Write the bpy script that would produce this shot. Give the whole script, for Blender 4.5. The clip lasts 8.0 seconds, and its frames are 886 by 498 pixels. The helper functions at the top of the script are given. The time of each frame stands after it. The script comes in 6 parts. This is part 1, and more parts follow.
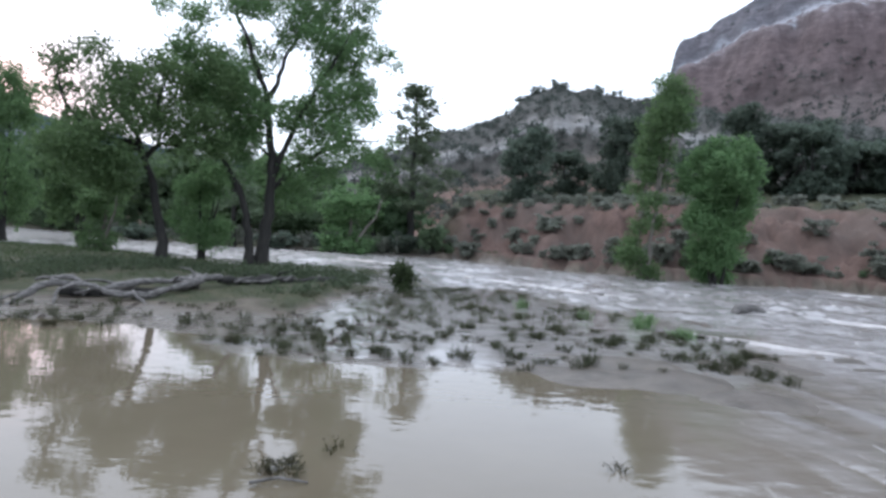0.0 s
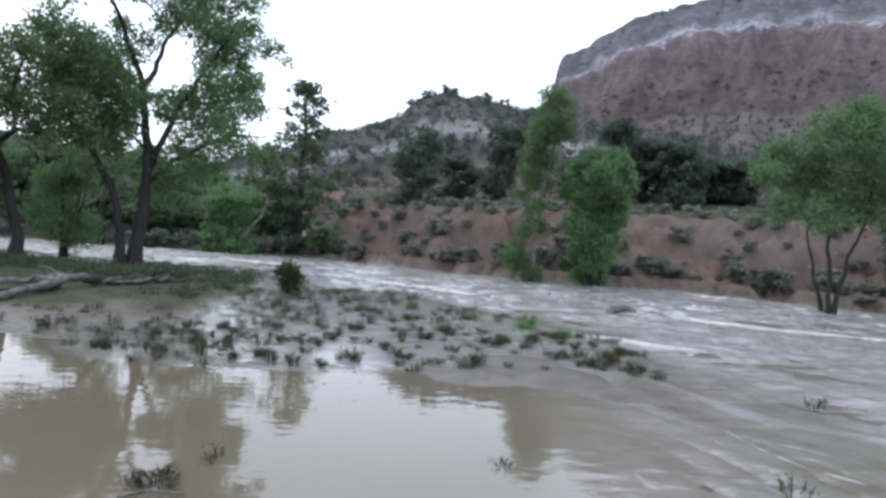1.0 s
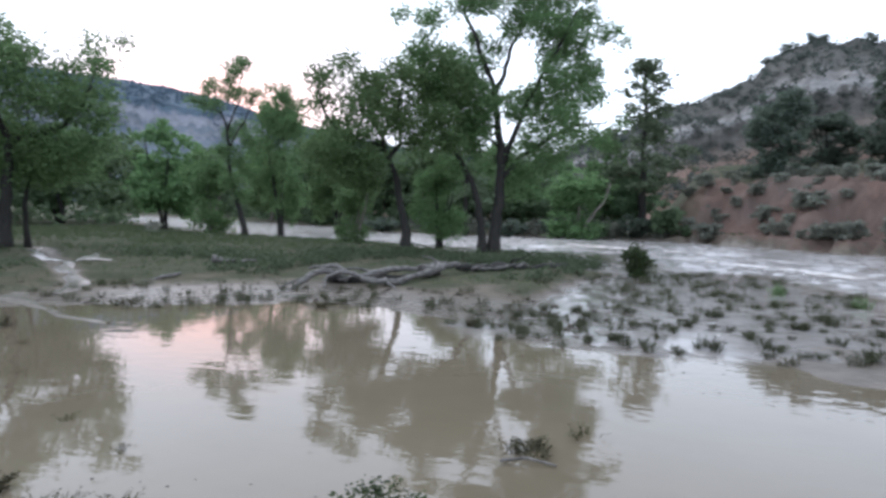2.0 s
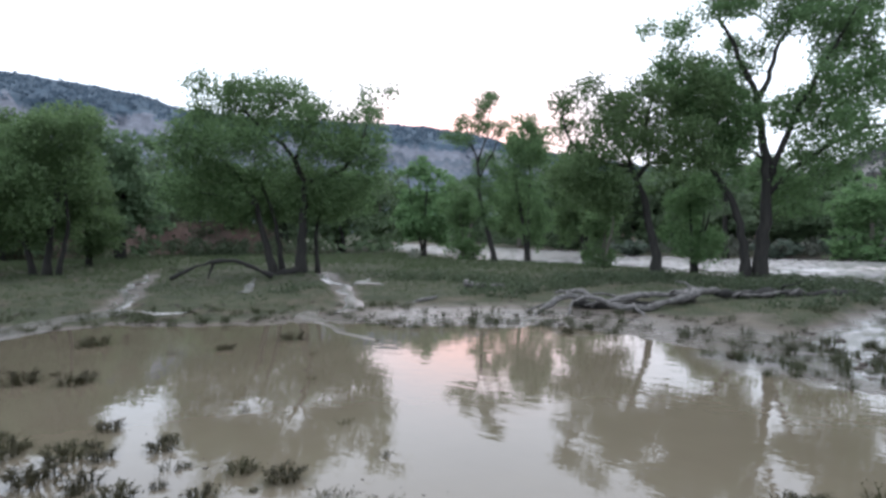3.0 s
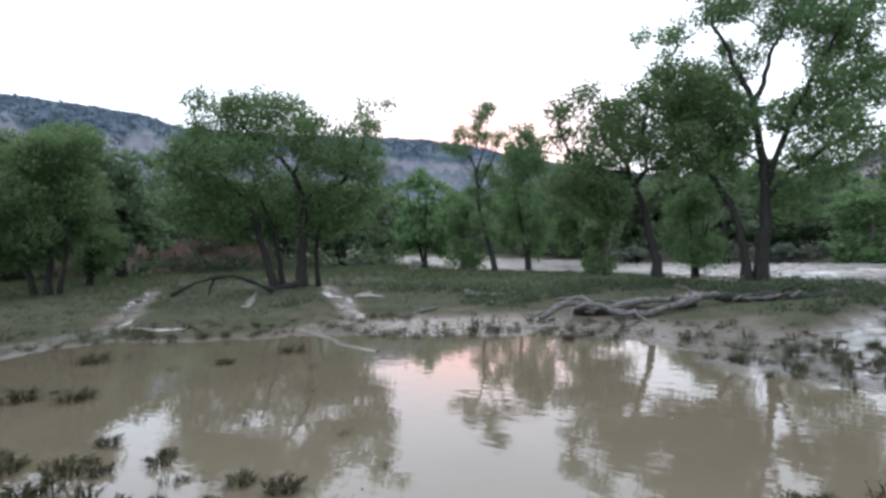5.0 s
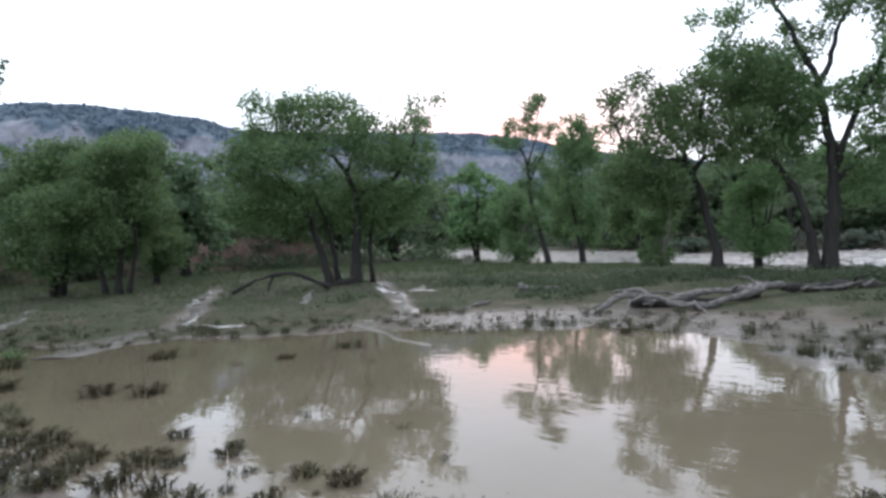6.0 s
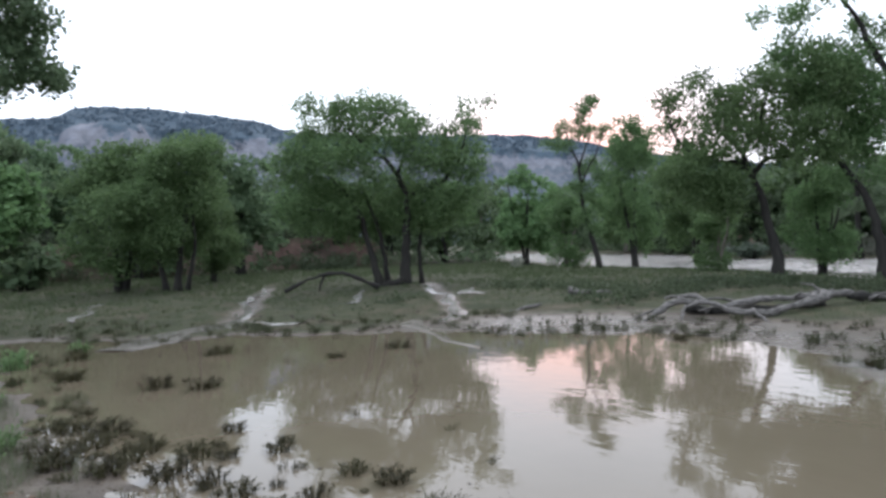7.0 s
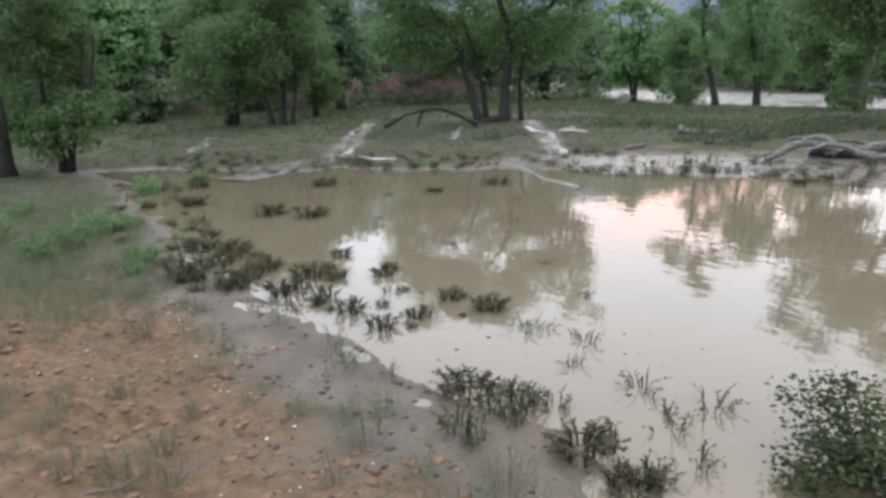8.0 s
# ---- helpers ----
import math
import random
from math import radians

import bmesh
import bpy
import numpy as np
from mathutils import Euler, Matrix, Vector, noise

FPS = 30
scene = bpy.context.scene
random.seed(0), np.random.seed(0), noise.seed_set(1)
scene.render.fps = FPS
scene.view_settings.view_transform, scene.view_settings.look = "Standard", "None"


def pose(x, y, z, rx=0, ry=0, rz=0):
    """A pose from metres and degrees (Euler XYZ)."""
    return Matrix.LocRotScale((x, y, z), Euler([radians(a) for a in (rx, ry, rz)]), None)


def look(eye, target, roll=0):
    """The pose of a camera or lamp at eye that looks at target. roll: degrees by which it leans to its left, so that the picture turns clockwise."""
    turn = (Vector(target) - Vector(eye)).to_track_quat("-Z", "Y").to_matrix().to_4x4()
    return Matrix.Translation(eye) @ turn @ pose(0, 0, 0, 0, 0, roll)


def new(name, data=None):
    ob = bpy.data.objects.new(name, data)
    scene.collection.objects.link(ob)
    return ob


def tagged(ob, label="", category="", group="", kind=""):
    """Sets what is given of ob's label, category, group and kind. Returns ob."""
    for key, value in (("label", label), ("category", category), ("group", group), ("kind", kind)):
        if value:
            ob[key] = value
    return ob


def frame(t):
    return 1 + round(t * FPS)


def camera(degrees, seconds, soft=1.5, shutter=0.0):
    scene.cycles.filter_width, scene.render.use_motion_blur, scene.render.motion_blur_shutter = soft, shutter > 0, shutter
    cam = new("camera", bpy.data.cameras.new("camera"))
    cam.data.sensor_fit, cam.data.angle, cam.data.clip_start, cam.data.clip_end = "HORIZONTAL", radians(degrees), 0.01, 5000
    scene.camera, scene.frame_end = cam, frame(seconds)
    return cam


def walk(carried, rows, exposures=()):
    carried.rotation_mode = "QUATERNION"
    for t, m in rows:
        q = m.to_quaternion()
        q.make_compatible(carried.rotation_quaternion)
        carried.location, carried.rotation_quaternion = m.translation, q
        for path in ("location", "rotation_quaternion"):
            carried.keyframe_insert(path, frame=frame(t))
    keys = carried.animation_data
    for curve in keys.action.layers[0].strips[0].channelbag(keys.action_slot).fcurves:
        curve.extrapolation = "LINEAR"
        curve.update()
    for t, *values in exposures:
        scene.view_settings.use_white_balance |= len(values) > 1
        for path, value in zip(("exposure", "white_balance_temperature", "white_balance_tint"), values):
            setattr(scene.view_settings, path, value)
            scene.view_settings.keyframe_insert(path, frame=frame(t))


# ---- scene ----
cam = camera(70.85, 8.0, soft=3.0, shutter=0.12)
PATH = [
    (0.0, pose(0.001, -0.000, 2.000, 88.27, -3.02, 0.00)),
    (0.5, pose(0.008, 0.005, 1.987, 90.03, -2.99, -4.64)),
    (1.0, pose(-0.009, 0.016, 1.982, 89.04, -3.98, -10.13)),
    (1.5, pose(-0.092, 0.034, 1.983, 87.22, -2.85, 3.08)),
    (2.0, pose(-0.119, -0.022, 1.994, 86.36, -0.61, 20.54)),
    (2.2, pose(-0.105, -0.017, 2.003, 86.50, -0.02, 26.99)),
    (3.3, pose(-0.084, -0.008, 2.004, 89.05, 1.00, 44.19)),
    (3.5, pose(-0.043, 0.022, 1.990, 89.26, 0.88, 43.48)),
    (4.0, pose(-0.060, 0.027, 1.969, 89.98, 1.25, 43.01)),
    (5.3, pose(-0.062, 0.020, 1.953, 89.51, 2.87, 43.38)),
    (5.5, pose(-0.063, 0.009, 1.956, 89.13, 3.36, 44.40)),
    (6.0, pose(-0.060, -0.005, 1.962, 89.48, 3.41, 47.73)),
    (6.5, pose(-0.070, -0.003, 1.958, 89.30, 2.86, 49.81)),
    (7.0, pose(-0.081, -0.003, 1.953, 89.91, 2.72, 52.23)),
    (7.5, pose(-0.129, -0.010, 1.893, 84.53, 2.36, 55.63)),
    (8.0, pose(-0.131, -0.006, 1.909, 75.55, 2.44, 61.15)),
]
walk(cam, PATH, ((0.0, 0.12, 6300, 12.5), (2.2, 0.12, 6300, 12.5), (3.3, 0.11, 6480, 12.4), (6.9, 0.11, 6600, 12.4), (7.5, 0.22, 6700, 12.5), (8.0, 0.53, 6850, 13)))

# ---------------------------------------------------------------- sky and light
SUN_AZ, SUN_EL = 38.0, 52.0          # degrees left of +y, and above the horizon
world = bpy.data.worlds.new("evening_sky")
scene.world = world
world.use_nodes = True
wn, wl = world.node_tree.nodes, world.node_tree.links
wn.clear()
w_out, w_bg = wn.new("ShaderNodeOutputWorld"), wn.new("ShaderNodeBackground")
w_sky, w_mix = wn.new("ShaderNodeTexSky"), wn.new("ShaderNodeMix")
w_sky.sky_type, w_sky.sun_disc = "NISHITA", False
w_sky.sun_elevation, w_sky.sun_rotation = radians(SUN_EL), radians(-SUN_AZ)
w_sky.air_density, w_sky.dust_density, w_sky.ozone_density = 1.0, 3.0, 1.0
w_mix.data_type = "RGBA"
w_mix.inputs[0].default_value = 0.78       # thin even cloud over the clear sky
w_mix.inputs[7].default_value = (11.0, 12.2, 13.9, 1)
wl.new(w_sky.outputs[0], w_mix.inputs[6])
# last pink of the sunset, a low band in the west
w_dir, w_flat, w_unit, w_dot = wn.new("ShaderNodeTexCoord"), wn.new("ShaderNodeMapping"), wn.new("ShaderNodeVectorMath"), wn.new("ShaderNodeVectorMath")
w_pow, w_amt, w_pink = wn.new("ShaderNodeMath"), wn.new("ShaderNodeMath"), wn.new("ShaderNodeMix")
w_unit.operation, w_dot.operation, w_pow.operation, w_amt.operation = "NORMALIZE", "DOT_PRODUCT", "POWER", "MULTIPLY"
w_flat.inputs["Scale"].default_value = (1, 1, 2.3)
w_dot.inputs[1].default_value = Vector((-math.sin(radians(40)), math.cos(radians(40)), 2.3 * math.tan(radians(8.5)))).normalized()
w_pow.inputs[1].default_value, w_amt.inputs[1].default_value = 62.0, 0.95
w_pink.data_type = "RGBA"
w_pink.inputs[7].default_value = (15.0, 9.4, 8.6, 1)
wl.new(w_dir.outputs["Generated"], w_flat.inputs["Vector"])
wl.new(w_flat.outputs[0], w_unit.inputs[0])
wl.new(w_unit.outputs[0], w_dot.inputs[0])
wl.new(w_dot.outputs["Value"], w_pow.inputs[0])
wl.new(w_pow.outputs[0], w_amt.inputs[0])
wl.new(w_amt.outputs[0], w_pink.inputs[0])
wl.new(w_mix.outputs[2], w_pink.inputs[6])
wl.new(w_pink.outputs[2], w_bg.inputs[0])
w_bg.inputs[1].default_value = 0.15
wl.new(w_bg.outputs[0], w_out.inputs[0])
sun_data = bpy.data.lights.new("sun", "SUN")
sun_data.energy, sun_data.angle, sun_data.color = 0.5, radians(28), (1.0, 0.96, 0.92)
sun = new("sun", sun_data)
sa, se = radians(SUN_AZ), radians(SUN_EL)
sun.matrix_world = look((0, 0, 30), Vector((0, 0, 30)) - Vector((-math.sin(sa) * math.cos(se), math.cos(sa) * math.cos(se), math.sin(se))))
scene.view_settings.exposure = 0.0


# ---------------------------------------------------------------- numeric helpers
def smooth(a, b, v):
    u = np.clip((np.asarray(v, float) - a) / (b - a), 0, 1)
    return u * u * (3 - 2 * u)


def hash2(i, j, seed):
    h = np.sin(i * 127.1 + j * 311.7 + seed * 74.7) * 43758.5453
    return h - np.floor(h)


def vnoise(x, y, seed=0):
    """Smooth lattice noise from -1 to 1."""
    x, y = np.asarray(x, float), np.asarray(y, float)
    i, j = np.floor(x), np.floor(y)
    u, v = x - i, y - j
    u, v = u * u * (3 - 2 * u), v * v * (3 - 2 * v)
    a, b = hash2(i, j, seed), hash2(i + 1, j, seed)
    c, d = hash2(i, j + 1, seed), hash2(i + 1, j + 1, seed)
    return 2 * (a + (b - a) * u + (c - a) * v + (a - b - c + d) * u * v) - 1


def fnoise(x, y, seed=0, octaves=4):
    total, amp = 0.0, 1.0
    for o in range(octaves):
        total = total + amp * vnoise(np.asarray(x) * 2 ** o, np.asarray(y) * 2 ** o, seed + o)
        amp *= 0.5
    return total / 1.6


def outline_dist(x, y, poly):
    """Distance to a closed outline, negative inside."""
    x, y = np.asarray(x, float), np.asarray(y, float)
    best, odd = np.full(x.shape, 1e18), np.zeros(x.shape, bool)
    for (ax, ay), (bx, by) in zip(poly, poly[1:] + poly[:1]):
        ex, ey = bx - ax, by - ay
        u = np.clip(((x - ax) * ex + (y - ay) * ey) / (ex * ex + ey * ey), 0, 1)
        best = np.minimum(best, (x - ax - u * ex) ** 2 + (y - ay - u * ey) ** 2)
        if ay != by:
            odd ^= ((ay > y) != (by > y)) & (x < ex * (y - ay) / (by - ay) + ax)
    return np.where(odd, -1, 1) * np.sqrt(best)


def line_dist(x, y, pts):
    x, y = np.asarray(x, float), np.asarray(y, float)
    best = np.full(x.shape, 1e18)
    for (ax, ay), (bx, by) in zip(pts, pts[1:]):
        ex, ey = bx - ax, by - ay
        u = np.clip(((x - ax) * ex + (y - ay) * ey) / (ex * ex + ey * ey), 0, 1)
        best = np.minimum(best, (x - ax - u * ex) ** 2 + (y - ay - u * ey) ** 2)
    return np.sqrt(best)


def spot(az, r):
    """Ground place at a bearing (degrees left of +y) and distance from the viewpoint."""
    a = radians(az)
    return -math.sin(a) * r, math.cos(a) * r


# ---------------------------------------------------------------- plan of the valley floor
POND = [(-21, -0.6), (-16.5, 0.5), (-11, 0.6), (-7.8, 0.6), (-5.6, 1.25), (-4.6, 1.45), (-3.4, 1.6), (-2.6, 1.95), (-1.6, 1.85),
        (0, 1.8), (3, 1.8), (7, 1.2), (9, 4), (6.5, 9.6), (2.4, 9.6), (1.1, 9.3), (-0.2, 9.0), (-2.1, 9.3), (-3.5, 10.4),
        (-5.2, 11.1), (-7.2, 11.4), (-8.7, 10.4), (-10.1, 9.4), (-12.3, 8.7), (-13.4, 7.0), (-15.8, 5.4), (-16.3, 3.6), (-20, 1.4)]
RIVER = [(-190, 180), (-75, 67.5), (-33, 38), (-22, 34.4), (-13.1, 31.1), (-8, 28.2), (-4.3, 28.0), (-2.2, 24.0), (-0.7, 21.4),
         (1.4, 21.0), (3.4, 16.8), (5.6, 13.1), (4.8, 10.2), (5.5, 7), (5.0, 1.5), (12, -6), (30, -20), (80, -50),
         (100, -30), (55, -4), (33, 9), (26.5, 19), (23.5, 26.5), (19.5, 31), (13.2, 32.6), (7.2, 36.6), (0.5, 44),
         (-9, 45.2), (-13.3, 45.5), (-24, 49), (-38, 61), (-112, 104), (-200, 200)]
SHOAL = [(-3.6, 10.2), (-2.0, 9.2), (0.8, 9.1), (2.3, 9.4), (4.3, 8.6), (5.6, 9.4), (6.0, 13.3), (4.0, 17.0), (1.8, 21.4), (-1.2, 21.6), (-3.0, 16)]
HUMPS = [(4.2, 8.0, 0.75, 0.15), (3.4, 8.9, 1.1, 0.13), (2.3, 8.9, 0.9, 0.10), (5.2, 10.2, 1.0, 0.08), (7.6, 11.6, 0.9, 0.05), (3.0, 9.9, 1.0, 0.08), (8.3, 9.4, 0.7, 0.04)]
BROOK_A = [(-15.6, 2.6), (-16.3, 3.4), (-17.2, 4.5), (-17.7, 5.8), (-19.5, 7.0), (-21.5, 8.0), (-25.0, 9.6), (-30.0, 12.2)]
BROOK_B = [(-12.8, 9.6), (-13.8, 11.0), (-15.3, 12.0), (-18.9, 14.4), (-23.5, 17.2)]


def zones(x, y):
    x, y = np.asarray(x, float), np.asarray(y, float)
    wob = 0.35 * fnoise(x * 0.9, y * 0.9, 5, 3) + 0.22 * fnoise(x * 3.1, y * 3.1, 7, 3)
    far = np.clip(np.hypot(x, y) / 12, 0.35, 2.5)
    dp = outline_dist(x, y, POND) + wob * far
    dr = outline_dist(x, y, RIVER) + wob * far
    ds = outline_dist(x, y, SHOAL) + wob
    return dp, dr, ds


def land(x, y):
    """Height of the ground and how much it is grassy, red earth or wet mud."""
    x, y = np.asarray(x, float), np.asarray(y, float)
    dp, dr, ds = zones(x, y)
    dw, r = np.minimum(dp, dr), np.hypot(x, y)
    az = np.degrees(np.arctan2(-x, y))
    meadow = 0.012 + 0.07 * smooth(0.0, 2.0, dw) + 0.17 * smooth(1.6, 4.5, dw) + 0.30 * smooth(3.5, 25, dw) + 0.5 * smooth(25, 70, dw)
    meadow = meadow + 0.05 * fnoise(x * 0.5, y * 0.5, 11) * smooth(0.5, 3, dw)
    near = smooth(-13, -8, x) * smooth(4.0, 2.6, y) * smooth(14, 8, x)
    bank = 0.004 + 0.055 * smooth(0, 0.9, dw) + 0.30 * smooth(0.9, 2.4, dw) + 0.2 * smooth(2.4, 7, dw)
    bank = bank + (0.045 * fnoise(x * 1.9, y * 1.9, 21) - 0.060 * np.abs(fnoise(x * 4.6, y * 4.6, 25, 3)) + 0.018 * fnoise(x * 11, y * 11, 23, 2)) * smooth(0.7, 1.6, dw) + 0.024 * fnoise(x * 3.6, y * 3.6, 27, 3) * smooth(-0.05, 0.12, dw)
    z = meadow * (1 - near) + bank * near
    # red cut bank and the terrace over it, across the river
    cut = smooth(3, -3, az) * smooth(26, 30, r) * smooth(-120, -100, az) * (dr > 0)
    gully = dr + 1.3 * fnoise(x * 0.35, y * 0.35, 31, 3)
    rise = 0.6 * smooth(0.1, 0.5, gully) + 3.9 * smooth(1.2, 8, gully + 1.4 * np.abs(fnoise(x * 0.55, y * 0.3, 35, 3))) + 2.2 * smooth(8, 26, dr) + (0.30 * fnoise(x * 1.5, y * 1.5, 33) - 0.55 * np.abs(fnoise(x * 0.85, y * 0.5, 37, 3))) * smooth(0.6, 2.0, gully)
    z = z * (1 - cut) + rise * cut
    # low red scarp at the west end of the meadow
    scarp = smooth(55, 60, az) * smooth(125, 110, az) * smooth(58, 62, r + 3 * fnoise(x * 0.08, y * 0.08, 41, 3) + 2.2 * fnoise(x * 0.3, y * 0.3, 43, 4))
    z = z + 3.1 * scarp + smooth(90, 400, r) * 3 * (1 - cut)
    # beds
    bed = -0.30 * smooth(0.0, 1.3, -dw)
    z = np.where(dw < 0, bed, z)
    shoal = -0.016 + 0.042 * fnoise(x * 1.9, y * 2.4, 51, 4) + 0.035 * smooth(0.5, -2.5, x) - 0.04 * smooth(-0.9, 0.2, ds)
    k = smooth(0.2, -0.7, ds)
    z = z * (1 - k) + shoal * k
    film = np.maximum(k, 0.5 * smooth(-15, -12, x) * smooth(6.5, 8.0, y) * smooth(2.8, 1.2, dw + 0.8 * fnoise(x * 0.9, y * 0.9, 69)) * smooth(6, 3, x))
    for hx, hy, hr, hh in HUMPS:
        z = np.maximum(z, hh * (1.05 * np.exp(-1.6 * (((x - hx + 0.3 * fnoise(x * 1.4, y * 1.4, 77, 3)) / hr) ** 2 + ((y - hy) / (hr * 0.75)) ** 2)) - 0.25))
    # little channels
    da = np.minimum(line_dist(x, y, BROOK_A), line_dist(x, y, BROOK_B)) + 0.22 * fnoise(x * 1.1, y * 1.1, 67, 2)
    z = z - 0.10 * smooth(0.6, 0.15, da) * smooth(0, 0.3, z)
    # what covers it
    hump = np.clip(sum(np.exp(-(((x - hx) / hr) ** 2 + ((y - hy) / hr) ** 2)) for hx, hy, hr, hh in HUMPS) * 3, 0, 1)
    k, film = np.maximum(k, hump), film * (1 - hump) + 0.12 * hump
    wet = np.maximum(smooth(0.75 + 0.4 * near, 0.1 + 0.4 * near, dw + 0.25 * fnoise(x * 2, y * 2, 61)), k)
    shelf = smooth(-15, -12, x) * smooth(6.5, 8.0, y) * smooth(3.8, 2.0, dw + 0.8 * fnoise(x * 0.7, y * 0.7, 65))
    wet = np.maximum(np.maximum(wet, shelf) * (1 - cut), smooth(0.5, 0.3, da) * 0.9)
    wet = np.maximum(wet, cut * 0.4 * smooth(0.75, 0.4, gully))
    red = np.maximum(near * smooth(0.45, 0.8, dw + 0.3 * fnoise(x * 1.5, y * 1.5, 63)) * smooth(-9.5, -6.0, x + 0.8 * y), cut * smooth(9.5, 6.5, gully))
    edge = smooth(54, 60, az) * smooth(125, 110, az)
    slope = scarp * (1 - scarp) * 4 * smooth(-0.75, -0.1, fnoise(x * 0.25, y * 0.25, 45, 3))
    red = np.maximum(red, np.clip(slope * 1.9, 0, 1) * edge)
    return z, np.clip(wet, 0, 1) + np.clip(film, 0, 1) * (wet > 0.3), np.clip(red, 0, 1) * (1 - np.clip(wet - 0.5, 0, 0.5))


SHEET = []          # radii, bearings and heights of the ground sheet, filled by build_ground


def ground_z(x, y):
    radii, angles, Z = SHEET
    r, a = math.hypot(x, y), math.degrees(math.atan2(-x, y))
    a = a if a >= angles[0] else a + 360
    i = min(max(int(np.searchsorted(radii, r)) - 1, 0), len(radii) - 2)
    j = min(max(int(np.searchsorted(angles, a)) - 1, 0), len(angles) - 2)
    u = min(max((r - radii[i]) / (radii[i + 1] - radii[i]), 0.0), 1.0)
    v = min(max((a - angles[j]) / (angles[j + 1] - angles[j]), 0.0), 1.0)
    return float((Z[i, j] * (1 - u) + Z[i + 1, j] * u) * (1 - v) + (Z[i, j + 1] * (1 - u) + Z[i + 1, j + 1] * u) * v)


# ---------------------------------------------------------------- materials
def material(name, rough=0.8):
    m = bpy.data.materials.new(name)
    m.use_nodes = True
    nt = m.node_tree
    return m, nt, nt.nodes["Principled BSDF"]


def node(nt, kind, **values):
    n = nt.nodes.new(kind)
    for k, v in values.items():
        n.inputs[k].default_value = v
    return n


def tex_noise(nt, scale, detail=4.0, rough=0.55, src=None, stretch=None):
    n = node(nt, "ShaderNodeTexNoise", Scale=scale, Detail=detail, Roughness=rough)
    c = nt.nodes.new("ShaderNodeTexCoord") if src is None else None
    sock = src if src is not None else c.outputs["Object"]
    if stretch:
        mp = node(nt, "ShaderNodeMapping", Scale=stretch)
        nt.links.new(sock, mp.inputs["Vector"])
        sock = mp.outputs["Vector"]
    nt.links.new(sock, n.inputs["Vector"])
    return n.outputs["Fac"]


def ramp(nt, sock, stops):
    n = nt.nodes.new("ShaderNodeValToRGB")
    els = n.color_ramp.elements
    while len(els) < len(stops):
        els.new(0.5)
    for e, (p, c) in zip(els, stops):
        e.position, e.color = p, (*c, 1)
    nt.links.new(sock, n.inputs["Fac"])
    return n.outputs["Color"]


def mixc(nt, fac, a, b, mode="MIX"):
    n = nt.nodes.new("ShaderNodeMix")
    n.data_type, n.blend_type = "RGBA", mode
    for sock, v in ((n.inputs[0], fac), (n.inputs[6], a), (n.inputs[7], b)):
        if isinstance(v, (int, float)):
            sock.default_value = v
        elif isinstance(v, tuple):
            sock.default_value = (*v, 1)
        else:
            nt.links.new(v, sock)
    return n.outputs[2]


def calc(nt, op, a, b=0.0, clamp=False):
    n = nt.nodes.new("ShaderNodeMath")
    n.operation, n.use_clamp = op, clamp
    for sock, v in zip(n.inputs, (a, b)):
        if isinstance(v, (int, float)):
            sock.default_value = v
        else:
            nt.links.new(v, sock)
    return n.outputs[0]


def attr(nt, name):
    n = nt.nodes.new("ShaderNodeAttribute")
    n.attribute_name = name
    return n.outputs["Fac"]


def bump(nt, bsdf, sock, strength, dist):
    n = node(nt, "ShaderNodeBump", Strength=strength, Distance=dist)
    nt.links.new(sock, n.inputs["Height"])
    nt.links.new(n.outputs[0], bsdf.inputs["Normal"])


